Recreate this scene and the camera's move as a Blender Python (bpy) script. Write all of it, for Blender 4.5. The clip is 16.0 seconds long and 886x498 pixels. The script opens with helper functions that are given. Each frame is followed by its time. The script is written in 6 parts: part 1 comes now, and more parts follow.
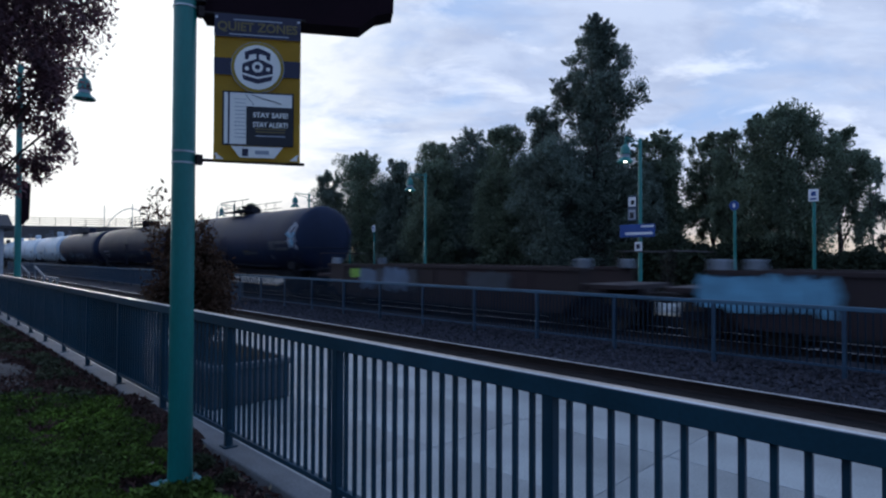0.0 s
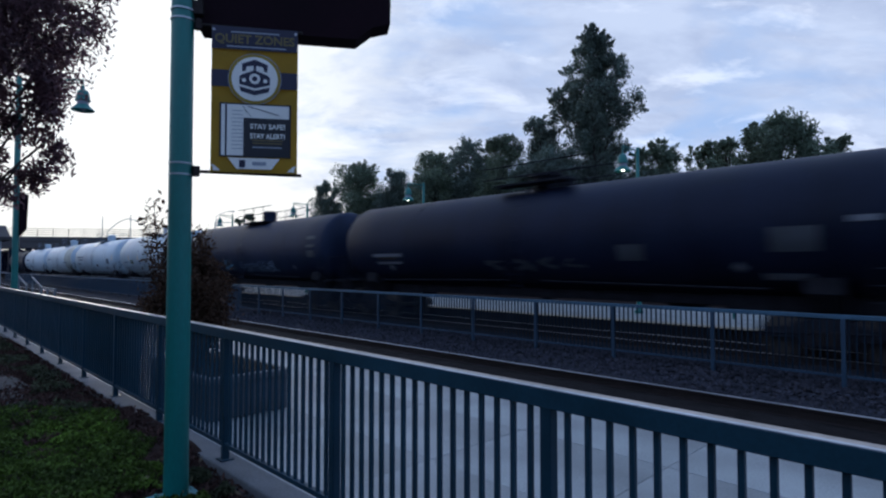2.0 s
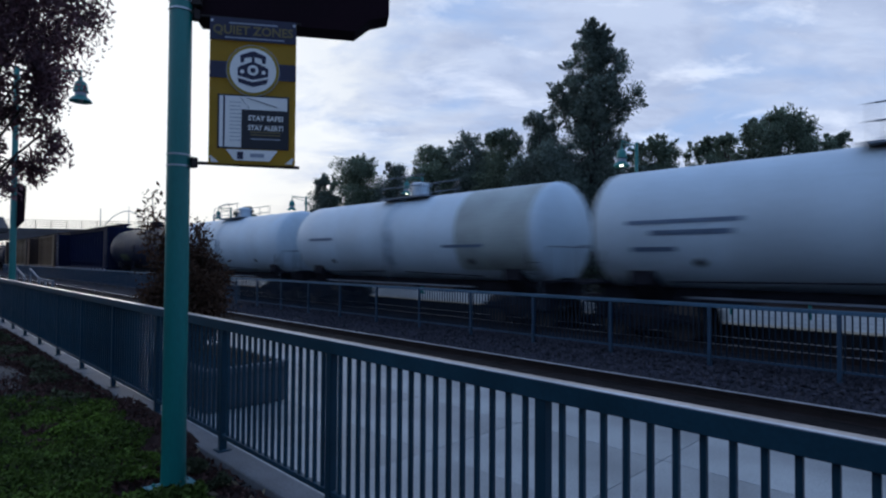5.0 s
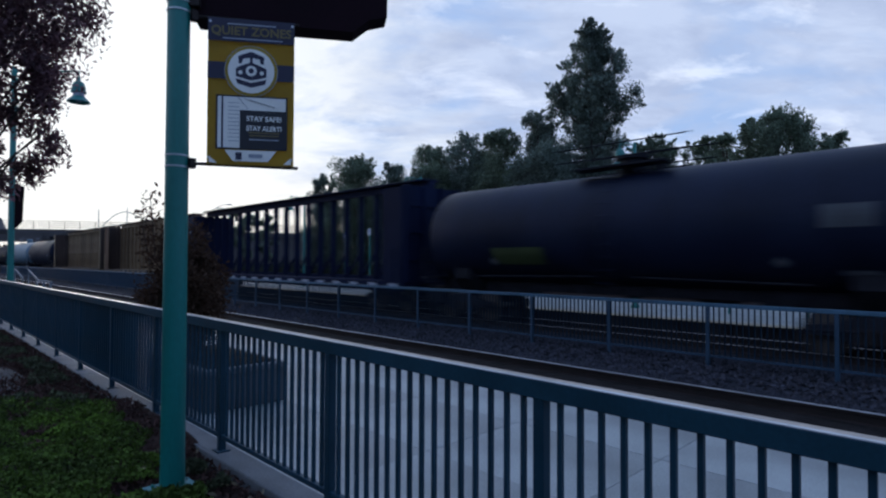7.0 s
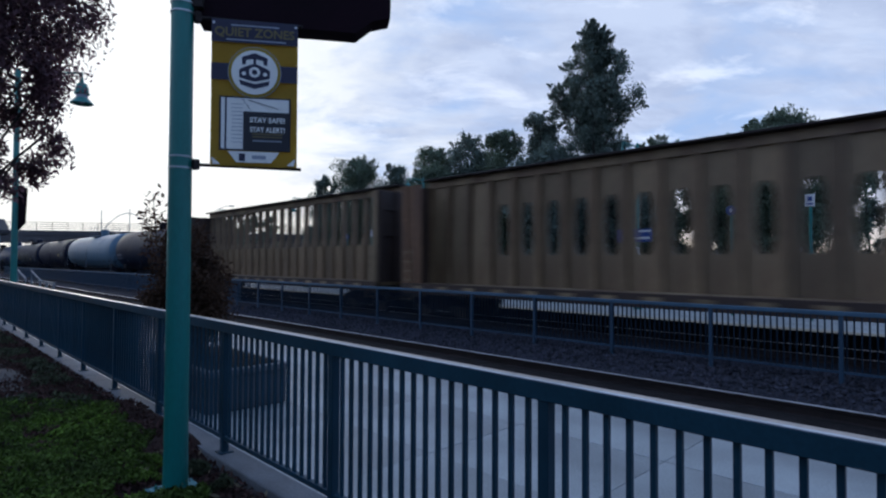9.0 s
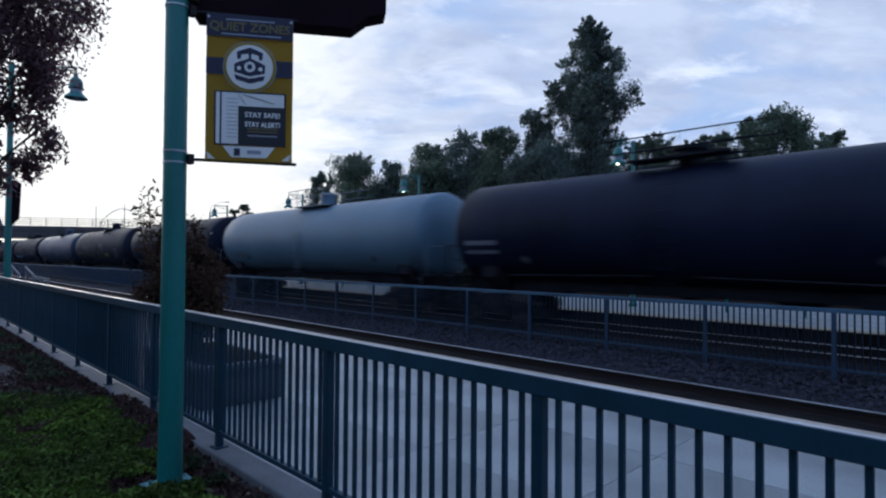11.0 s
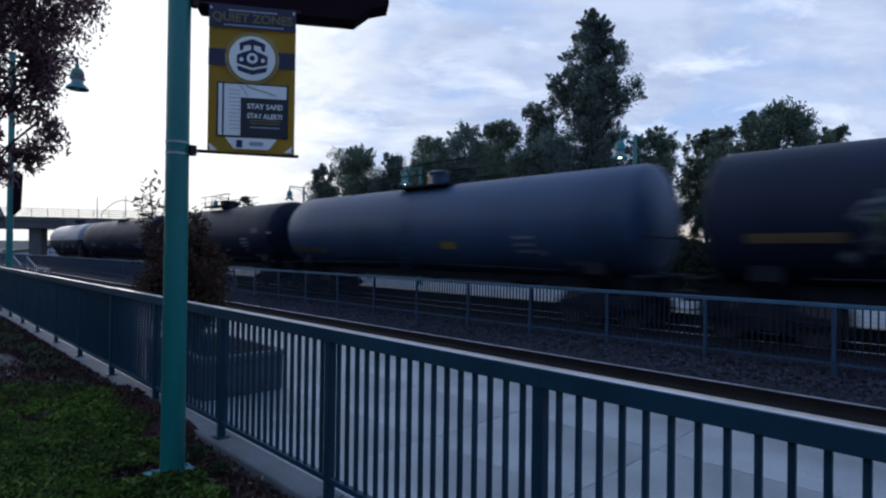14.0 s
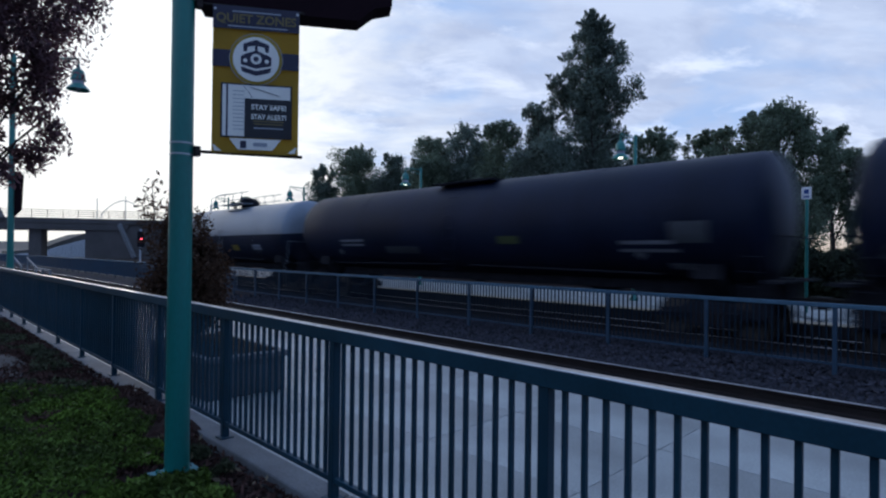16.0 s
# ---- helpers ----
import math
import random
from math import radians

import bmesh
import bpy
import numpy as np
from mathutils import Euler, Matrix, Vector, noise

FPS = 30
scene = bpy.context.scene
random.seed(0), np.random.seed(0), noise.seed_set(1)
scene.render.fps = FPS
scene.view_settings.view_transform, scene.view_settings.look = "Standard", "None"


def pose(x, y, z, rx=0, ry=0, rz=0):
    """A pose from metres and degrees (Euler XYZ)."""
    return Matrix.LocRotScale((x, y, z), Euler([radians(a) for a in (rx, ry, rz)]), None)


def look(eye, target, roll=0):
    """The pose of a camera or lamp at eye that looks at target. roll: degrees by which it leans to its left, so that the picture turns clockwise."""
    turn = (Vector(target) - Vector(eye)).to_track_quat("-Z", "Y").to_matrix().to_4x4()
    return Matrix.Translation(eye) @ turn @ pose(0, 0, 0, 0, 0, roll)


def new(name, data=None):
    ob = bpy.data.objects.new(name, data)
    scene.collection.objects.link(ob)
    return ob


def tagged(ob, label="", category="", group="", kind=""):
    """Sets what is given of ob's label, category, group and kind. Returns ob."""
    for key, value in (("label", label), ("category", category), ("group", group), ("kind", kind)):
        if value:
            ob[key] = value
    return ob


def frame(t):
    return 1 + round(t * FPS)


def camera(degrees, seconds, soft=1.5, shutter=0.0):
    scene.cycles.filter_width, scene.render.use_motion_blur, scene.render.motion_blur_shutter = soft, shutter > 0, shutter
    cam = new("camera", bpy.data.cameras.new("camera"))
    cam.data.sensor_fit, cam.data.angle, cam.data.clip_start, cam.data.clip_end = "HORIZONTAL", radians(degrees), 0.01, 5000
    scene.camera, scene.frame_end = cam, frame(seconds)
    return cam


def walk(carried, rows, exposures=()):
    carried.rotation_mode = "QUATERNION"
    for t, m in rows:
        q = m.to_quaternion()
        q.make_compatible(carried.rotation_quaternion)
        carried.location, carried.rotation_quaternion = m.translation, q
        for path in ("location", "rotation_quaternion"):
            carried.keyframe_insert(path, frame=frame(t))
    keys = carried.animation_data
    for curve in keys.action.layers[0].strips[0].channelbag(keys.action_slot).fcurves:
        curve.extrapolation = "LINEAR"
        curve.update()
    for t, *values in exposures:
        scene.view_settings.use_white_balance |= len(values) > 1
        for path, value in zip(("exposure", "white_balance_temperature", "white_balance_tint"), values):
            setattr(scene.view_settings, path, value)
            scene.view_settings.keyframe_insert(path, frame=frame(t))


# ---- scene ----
cam = camera(76.2, 16.0, soft=2.25, shutter=0.5)

# The camera is held in the hand beside the fence: seconds, x, y, z, yaw, pitch, roll.
# x runs along the tracks in the train's direction, y across them, z up from the platform.
PATH = [
    (0.0, -0.000, 0.000, 1.660, 45.97, 0.92, 0.24),
    (0.5, 0.002, 0.000, 1.662, 46.19, 0.77, 0.23),
    (1.0, -0.004, 0.001, 1.663, 46.07, 0.97, 0.25),
    (1.5, -0.001, 0.013, 1.665, 45.97, 1.42, 0.10),
    (2.0, 0.000, 0.011, 1.670, 45.83, 1.85, -0.00),
    (2.5, -0.012, 0.010, 1.664, 46.09, 1.32, 0.16),
    (3.0, -0.005, 0.006, 1.661, 46.02, 1.16, 0.30),
    (3.5, 0.007, 0.009, 1.658, 45.86, 1.29, 0.11),
    (4.0, 0.016, 0.011, 1.661, 45.72, 1.27, 0.25),
    (6.5, 0.007, 0.008, 1.659, 45.70, 1.27, 0.41),
    (7.0, 0.019, 0.007, 1.661, 45.55, 1.27, 0.23),
    (7.5, 0.008, 0.006, 1.660, 45.71, 1.18, 0.37),
    (8.0, 0.008, 0.005, 1.664, 45.65, 1.41, 0.43),
    (8.5, 0.005, 0.003, 1.666, 45.74, 1.37, 0.37),
    (9.0, 0.007, 0.005, 1.661, 45.75, 1.40, 0.25),
    (11.5, 0.021, 0.005, 1.652, 45.19, 1.02, 0.49),
    (12.0, 0.025, 0.009, 1.652, 45.04, 1.10, 0.56),
    (12.5, 0.016, 0.006, 1.663, 45.24, 1.13, 0.59),
    (13.0, 0.020, 0.005, 1.658, 45.34, 0.83, 0.76),
    (13.5, 0.019, 0.002, 1.645, 45.39, 0.60, 0.77),
    (14.0, 0.018, -0.005, 1.649, 45.43, 0.38, 0.73),
    (14.5, 0.015, 0.004, 1.647, 45.41, 0.68, 0.63),
    (15.0, 0.006, 0.004, 1.649, 45.50, 0.67, 0.72),
    (15.5, 0.001, -0.009, 1.648, 45.67, 0.50, 0.74),
    (16.0, 0.006, -0.031, 1.648, 45.41, 0.42, 0.68),
]
walk(cam, [(t, pose(x, y, z, 90 + pitch, -roll, yaw)) for t, x, y, z, yaw, pitch, roll in PATH], [(0.0, 0.31, 5850, 8.2), (3.2, 0.31, 5850, 8.2), (4.0, 0.21, 5850, 8.2), (6.5, 0.20, 5850, 8.2), (7.3, 0.30, 5850, 8.2), (16.0, 0.31, 5850, 8.2)])

# ---------------------------------------------------------------- world and sun
SUN_TURN, SUN_UP = 80.0, 5.0      # degrees left of straight across the tracks, degrees up
world = bpy.data.worlds.new("dawn_sky")
scene.world = world
world.use_nodes = True


def sky():
    nt = world.node_tree
    nt.nodes.clear()
    N = nt.nodes.new

    def link(a, b):
        nt.links.new(a, b)

    def math_node(op, a, b=None, clamp=False):
        n = N("ShaderNodeMath")
        n.operation, n.use_clamp = op, clamp
        for i, v in enumerate((a, b)):
            if v is None:
                continue
            if isinstance(v, (int, float)):
                n.inputs[i].default_value = v
            else:
                link(v, n.inputs[i])
        return n.outputs[0]

    def mix(fac, a, b, blend="MIX"):
        n = N("ShaderNodeMix")
        n.data_type, n.blend_type = "RGBA", blend
        for key, v in ((0, fac), (6, a), (7, b)):
            if isinstance(v, (int, float)):
                n.inputs[key].default_value = v
            elif isinstance(v, tuple):
                n.inputs[key].default_value = (*v, 1)
            else:
                link(v, n.inputs[key])
        return n.outputs[2]

    def ramp(v, *stops):
        n = N("ShaderNodeValToRGB")
        while len(n.color_ramp.elements) < len(stops):
            n.color_ramp.elements.new(0.5)
        for e, (p, c) in zip(n.color_ramp.elements, stops):
            e.position, e.color = p, (*c, 1) if isinstance(c, tuple) else (c, c, c, 1)
        link(v, n.inputs[0])
        return n.outputs[0]

    co = N("ShaderNodeTexCoord").outputs["Generated"]
    sep = N("ShaderNodeSeparateXYZ")
    link(co, sep.inputs[0])
    up = math_node("MAXIMUM", sep.outputs[2], 0.0)
    flat = math_node("ADD", up, 0.30)
    plane = N("ShaderNodeCombineXYZ")
    link(math_node("DIVIDE", sep.outputs[0], flat), plane.inputs[0])
    link(math_node("DIVIDE", sep.outputs[1], flat), plane.inputs[1])

    def clouds(scale, detail, rough, shift, stretch=(1, 1, 1), turn=0.0):
        m = N("ShaderNodeMapping")
        m.vector_type = "TEXTURE"
        m.inputs["Location"].default_value = shift
        m.inputs["Scale"].default_value = stretch
        m.inputs["Rotation"].default_value = (0, 0, turn)
        link(plane.outputs[0], m.inputs[0])
        n = N("ShaderNodeTexNoise")
        n.inputs["Scale"].default_value, n.inputs["Detail"].default_value = scale, detail
        n.inputs["Roughness"].default_value, n.inputs["Distortion"].default_value = rough, 0.35
        link(m.outputs[0], n.inputs[0])
        return n.outputs[0]

    nishita = N("ShaderNodeTexSky")
    nishita.sky_type, nishita.sun_disc = "NISHITA", False
    nishita.sun_elevation, nishita.sun_rotation = radians(SUN_UP), radians(-SUN_TURN)
    base = mix(1.0, nishita.outputs[0], (0.055, 0.055, 0.055), "MULTIPLY")

    # how near a direction lies to the glow over the far end of the line
    g = N("ShaderNodeVectorMath")
    g.operation = "DOT_PRODUCT"
    link(co, g.inputs[0])
    g.inputs[1].default_value = Vector((-math.sin(radians(SUN_TURN)), math.cos(radians(SUN_TURN)), 0.16)).normalized()
    glow = ramp(g.outputs["Value"], (0.0, 0.0), (0.76, 0.02), (0.89, 0.28), (0.965, 1.0))
    low = ramp(up, (0.0, 1.0), (0.055, 0.6), (0.15, 0.0))

    thick = ramp(clouds(3.0, 8, 0.56, (3.1, 1.7, 0), (1.4, 1.0, 1), 0.80), (0.34, 0.0), (0.52, 1.0))
    veil = ramp(clouds(5.2, 9, 0.64, (9.3, 4.1, 0), (1.7, 1.0, 1), 0.80), (0.54, 0.0), (0.70, 1.0))
    belly = ramp(clouds(6.5, 8, 0.60, (1.3, 6.1, 0), (1.8, 1.0, 1), 0.80), (0.40, 0.0), (0.62, 1.0))
    blue = mix(0.85, base, (0.44, 0.57, 0.84))
    grey = mix(thick, blue, mix(belly, (0.58, 0.63, 0.77), (0.45, 0.50, 0.65)))
    pale = mix(math_node("MULTIPLY", veil, 0.60), grey, (0.92, 0.93, 1.0))
    side = ramp(g.outputs["Value"], (0.0, 0.6), (0.65, 1.0))
    warm = mix(math_node("MULTIPLY", math_node("MULTIPLY", low, 0.9), side), pale, (0.78, 0.56, 0.31))
    cream = ramp(up, (0.0, 0.0), (0.20, 1.0))
    lit = mix(cream, (1.00, 0.88, 0.72), mix(thick, (0.99, 0.95, 0.89), (0.84, 0.83, 0.83)))
    core = ramp(g.outputs["Value"], (0.90, 0.0), (0.985, 1.0))
    lit = mix(core, lit, mix(cream, (1.02, 0.93, 0.80), (1.10, 1.05, 0.98)))
    streak = clouds(4.2, 8, 0.62, (5.2, 0.4, 0), (1.7, 1.0, 1), 0.80)
    half = math_node("MULTIPLY", math_node("MULTIPLY", glow, math_node("SUBTRACT", 1.0, glow)), 15.0)
    broken = math_node("ADD", glow, math_node("MULTIPLY", half, math_node("SUBTRACT", streak, 0.47)), True)
    bright = mix(broken, warm, lit)
    high = ramp(up, (0.50, 0.0), (0.78, 1.0))
    away = ramp(g.outputs["Value"], (0.0, 1.0), (0.30, 0.0))
    bluer = math_node("MAXIMUM", high, away)
    bright = mix(math_node("MULTIPLY", bluer, 0.75), bright, (0.38, 0.56, 0.98))
    # the side of the sky away from the sunrise is still dim
    dim = ramp(math_node("MULTIPLY", g.outputs["Value"], -1.0), (0.35, 0.0), (0.85, 1.0))
    bright = mix(math_node("MULTIPLY", dim, 0.5), bright, (0.13, 0.20, 0.36))
    bg, out = N("ShaderNodeBackground"), N("ShaderNodeOutputWorld")
    link(bright, bg.inputs[0])
    bg.inputs[1].default_value = 0.9
    link(bg.outputs[0], out.inputs[0])


sky()
sun = new("sun", bpy.data.lights.new("sun", "SUN"))
sun.data.energy, sun.data.angle, sun.data.color = 0.5, radians(18), (1.0, 0.86, 0.72)
sun.matrix_world = look((-math.sin(radians(SUN_TURN)) * 50, math.cos(radians(SUN_TURN)) * 50, 50 * math.tan(radians(SUN_UP))), (0, 0, 0))


# ---------------------------------------------------------------- materials
def material(name, color, rough=0.7, metal=0.0, scale=3.0, vary=0.25, fine=40.0, bump=0.15, tint=None, random=0.0, island=0.0, streak=1.0, spec=0.5, thin=0.0):
    """A surface with broad stains and fine grain. tint: the colour of the stains; random, island: how far pieces differ in brightness."""
    m = bpy.data.materials.new(name)
    m.use_nodes = True
    nt = m.node_tree
    N, link = nt.nodes.new, nt.links.new
    b = nt.nodes["Principled BSDF"]
    co = N("ShaderNodeTexCoord")
    mp = N("ShaderNodeMapping")
    mp.inputs["Scale"].default_value = (1, 1, 1 / streak)
    link(co.outputs["Object"], mp.inputs[0])
    big, small = N("ShaderNodeTexNoise"), N("ShaderNodeTexNoise")
    for n, s, d in ((big, scale, 5), (small, fine, 3)):
        n.inputs["Scale"].default_value, n.inputs["Detail"].default_value = s, d
        link(mp.outputs[0], n.inputs["Vector"])
    ramp = N("ShaderNodeValToRGB")
    tint = tint or tuple(c * (1 - vary) for c in color)
    light = tuple(min(1, c * (1 + 0.5 * vary)) for c in color)
    ramp.color_ramp.elements[0].position, ramp.color_ramp.elements[0].color = 0.32, (*tint, 1)
    ramp.color_ramp.elements[1].position, ramp.color_ramp.elements[1].color = 0.68, (*light, 1)
    link(big.outputs[0], ramp.inputs[0])
    col = ramp.outputs[0]
    gr = N("ShaderNodeMix")
    gr.data_type, gr.blend_type = "RGBA", "MULTIPLY"
    gr.inputs[0].default_value = min(1, vary * 1.6)
    link(col, gr.inputs[6])
    link(small.outputs[0], gr.inputs[7])
    col = gr.outputs[2]
    for amount, node, socket in ((random, "ShaderNodeObjectInfo", "Random"), (island, "ShaderNodeNewGeometry", "Random Per Island")):
        if amount:
            src, mr, mul = N(node), N("ShaderNodeMapRange"), N("ShaderNodeMix")
            mr.inputs[3].default_value, mr.inputs[4].default_value = 1 - amount, 1 + amount
            mul.data_type, mul.blend_type = "RGBA", "MULTIPLY"
            mul.inputs[0].default_value = 1
            link(src.outputs[socket], mr.inputs[0])
            link(col, mul.inputs[6])
            link(mr.outputs[0], mul.inputs[7])
            col = mul.outputs[2]
    link(col, b.inputs["Base Color"])
    rr = N("ShaderNodeMapRange")
    rr.inputs[3].default_value, rr.inputs[4].default_value = max(0.03, rough - 0.12), min(1, rough + 0.12)
    link(big.outputs[0], rr.inputs[0])
    link(rr.outputs[0], b.inputs["Roughness"])
    b.inputs["Metallic"].default_value = metal
    b.inputs["Specular IOR Level"].default_value = spec
    if bump:
        bp = N("ShaderNodeBump")
        bp.inputs["Strength"].default_value, bp.inputs["Distance"].default_value = bump, 0.02
        link(small.outputs[0], bp.inputs["Height"])
        link(bp.outputs[0], b.inputs["Normal"])
    if thin:
        # light passes through leaves and cloth
        tr, sh = N("ShaderNodeBsdfTranslucent"), N("ShaderNodeMixShader")
        sh.inputs[0].default_value = thin
        link(col, tr.inputs["Color"])
        link(b.outputs[0], sh.inputs[1])
        link(tr.outputs[0], sh.inputs[2])
        link(sh.outputs[0], nt.nodes["Material Output"].inputs["Surface"])
    return m


def glowing(name, color, strength):
    m = bpy.data.materials.new(name)
    m.use_nodes = True
    b = m.node_tree.nodes["Principled BSDF"]
    b.inputs["Base Color"].default_value = (*color, 1)
    b.inputs["Emission Color"].default_value = (*color, 1)
    b.inputs["Emission Strength"].default_value = strength
    return m


TEAL = material("teal_paint", (0.014, 0.175, 0.150), 0.42, 0.0, 2.0, 0.2, 60, 0.05, streak=3)
WORNGLINT = material("worn_edge_with_painted_glint", (0.66, 0.66, 0.66), 0.34, 0.0, 2.0, 0.25, 30, 0.03)
PALETEAL = material("chalky_teal_paint", (0.12, 0.28, 0.29), 0.7, 0, 4.0, 0.3, 50, 0.1)
RAILTAN = material("tan_rail_paint", (0.56, 0.45, 0.35), 0.5, 0.0, 2.0, 0.3, 30, 0.03)
HANDRAIL = material("worn_handrail_paint", (0.014, 0.052, 0.080), 0.55, 0.0, 3.0, 0.22, 70, 0.03, spec=0.2)
FENCE = material("dark_teal_paint", (0.012, 0.045, 0.072), 0.5, 0.0, 3.0, 0.22, 70, 0.05, random=0.12, spec=0.25)
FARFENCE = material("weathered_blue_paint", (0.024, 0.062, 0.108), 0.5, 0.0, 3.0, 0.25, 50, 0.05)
CONCRETE = material("concrete", (0.385, 0.405, 0.395), 0.55, 0, 0.8, 0.42, 60, 0.12, random=0.05)
CURB = material("kerb_concrete", (0.165, 0.17, 0.178), 0.85, 0, 2.5, 0.3, 45, 0.25)
SOOTY = material("sooty_platform_face", (0.045, 0.043, 0.045), 0.9, 0, 1.5, 0.35, 30, 0.2)
TACTILE = material("worn_tactile_yellow", (0.40, 0.33, 0.22), 0.8, 0, 2.0, 0.25, 30, 0.2, random=0.08)
BALLAST = material("ballast", (0.042, 0.044, 0.056), 0.95, 0, 3.0, 0.45, 22, 1.0, spec=0.08)
STONE = material("ballast_stone", (0.050, 0.050, 0.063), 0.9, 0, 6.0, 0.3, 30, 0.4, island=0.5, spec=0.08)
SOIL = material("mulch_soil", (0.046, 0.031, 0.027), 0.95, 0, 1.5, 0.45, 18, 0.9, spec=0.08)
EARTH = material("dry_earth", (0.11, 0.10, 0.085), 0.95, 0, 0.05, 0.4, 3, 0.5)
DIRTPATH = material("bare_grey_soil", (0.075, 0.068, 0.066), 0.95, 0, 2.0, 0.3, 25, 0.6)
STEEL = material("polished_rail", (0.62, 0.60, 0.60), 0.5, 1.0, 2.0, 0.15, 60, 0.03)
RUSTSHADE = material("rusty_steel_and_chord_shade", (0.034, 0.023, 0.02), 0.8, 0.3, 3.0, 0.4, 40, 0.3)
BEDDARK = material("dark_bed", (0.022, 0.019, 0.019), 0.95, 0, 3.0, 0.45, 22, 1.0, spec=0.08)
TIE = material("weathered_tie", (0.03, 0.026, 0.025), 0.9, 0, 3.0, 0.4, 30, 0.5, random=0.25, spec=0.08)
BARK = material("bark", (0.07, 0.052, 0.042), 0.95, 0, 4.0, 0.4, 25, 0.8, streak=4)
LEAF = material("tree_leaves", (0.20, 0.25, 0.17), 0.7, 0, 0.4, 0.35, 6, 0, island=0.5, spec=0.15, thin=0.5)
LEAF_GREY = material("grey_green_leaves", (0.20, 0.25, 0.205), 0.7, 0, 0.4, 0.35, 6, 0, island=0.5, spec=0.15, thin=0.5)
LEAF_PLUM = material("plum_leaves", (0.17, 0.092, 0.108), 0.6, 0, 1.0, 0.35, 6, 0, island=0.6, spec=0.3, thin=0.55)
LEAF_BUSH = material("shrub_leaves", (0.085, 0.048, 0.03), 0.7, 0, 1.0, 0.35, 6, 0, island=0.5, spec=0.12, thin=0.3)
LEAF_DARK = material("hedge_leaves", (0.045, 0.058, 0.036), 0.75, 0, 0.5, 0.4, 6, 0, island=0.45, spec=0.1, thin=0.3)
LEAF_COVER = material("ground_cover_leaves", (0.118, 0.190, 0.024), 0.65, 0, 1.1, 0.55, 5, 0, tint=(0.055, 0.082, 0.018), island=0.6, spec=0.1)
LEAF_DULL = material("dull_ground_cover", (0.085, 0.098, 0.05), 0.7, 0, 0.9, 0.45, 6, 0, island=0.5, spec=0.15)
BAND = material("clamp_steel", (0.50, 0.54, 0.54), 0.35, 0.7)
MULCH = material("mulch_chips", (0.075, 0.040, 0.033), 0.95, 0, 4.0, 0.3, 20, 0, island=0.6, spec=0.15)
LITTER = material("dead_leaf", (0.34, 0.27, 0.16), 0.8, 0, 2.0, 0.4, 20, 0, island=0.5)
MAROON = material("dark_maroon_metal", (0.016, 0.007, 0.011), 0.8, 0, 2.0, 0.25, 40, 0.05, spec=0.08)
BAN_YELLOW = material("banner_ochre", (0.40, 0.28, 0.035), 0.7, 0, 3.0, 0.12, 80, 0.05, thin=0.3)
HEADLINE = material("banner_dull_ochre", (0.17, 0.13, 0.05), 0.7, 0, 3.0, 0.12, 80, 0.05)
BAN_NAVY = material("banner_navy", (0.022, 0.022, 0.050), 0.7, 0, 3.0, 0.12, 80, 0.05)
BAN_WHITE = material("banner_white", (0.80, 0.77, 0.70), 0.7, 0, 3.0, 0.08, 80, 0.03)
BAN_INK = material("banner_black", (0.015, 0.016, 0.022), 0.7, 0, 3.0, 0.1, 80, 0.03)
INKDARK = material("faded_placard_paint", (0.05, 0.075, 0.12), 0.6, 0, 3, 0.25, 40, 0.03)
BAN_GREY = material("banner_grey", (0.30, 0.32, 0.36), 0.7, 0, 3.0, 0.1, 80, 0.03)
WHITE = material("white_paint", (0.72, 0.72, 0.72), 0.5, 0, 1.5, 0.15, 40, 0.05)
SIGNBLUE = material("sign_blue", (0.012, 0.055, 0.24), 0.45, 0, 2.0, 0.12, 40, 0.02)
LAMPGLOW = glowing("lit_lamp", (1.0, 0.90, 0.68), 4.5)
REDGLOW = glowing("red_signal_light", (1.0, 0.05, 0.07), 6.0)
ROOFDARK = material("dark_roof", (0.05, 0.045, 0.045), 0.85)
WALLPALE = material("pale_wall", (0.42, 0.44, 0.46), 0.8)
GLASS = material("dark_glass", (0.03, 0.035, 0.045), 0.08, 0, 1, 0.1, 10, 0)
BRIDGE = material("bridge_concrete", (0.095, 0.085, 0.082), 0.85, 0, 0.25, 0.3, 8, 0.2)
# rolling stock
TANKBLACK = material("black_tank_paint", (0.012, 0.017, 0.040), 0.5, 0, 0.7, 0.4, 20, 0.06, streak=2.5, spec=0.12)
TANKSLATE = material("slate_tank_paint", (0.019, 0.029, 0.064), 0.5, 0, 0.6, 0.4, 20, 0.06, streak=2.5, spec=0.14)
TANKBROWN = material("brown_black_tank_paint", (0.017, 0.022, 0.044), 0.52, 0, 0.6, 0.4, 20, 0.06, streak=2.5, spec=0.14)
TANKWHITE = material("white_tank_paint", (0.50, 0.60, 0.66), 0.45, 0, 0.5, 0.16, 16, 0.05, tint=(0.42, 0.49, 0.53), streak=3)
TANKPALE = material("pale_blue_white_tank_paint", (0.44, 0.53, 0.58), 0.45, 0, 0.5, 0.2, 16, 0.05, tint=(0.36, 0.42, 0.46), streak=3)
TANKSILVER = material("dull_silver_tank_paint", (0.20, 0.225, 0.26), 0.4, 0.2, 0.5, 0.2, 16, 0.05, streak=3)
GALVSTAIN = material("blue_grey_spill_stain", (0.42, 0.53, 0.61), 0.5, 0, 1.5, 0.22, 20, 0.03, streak=3)
GALV = material("galvanised_steel", (0.20, 0.23, 0.27), 0.55, 0.4, 2.0, 0.3, 30, 0.05)
STAIN = material("faded_orange_stain", (0.80, 0.69, 0.56), 0.6, 0, 2.0, 0.3, 20, 0.03)
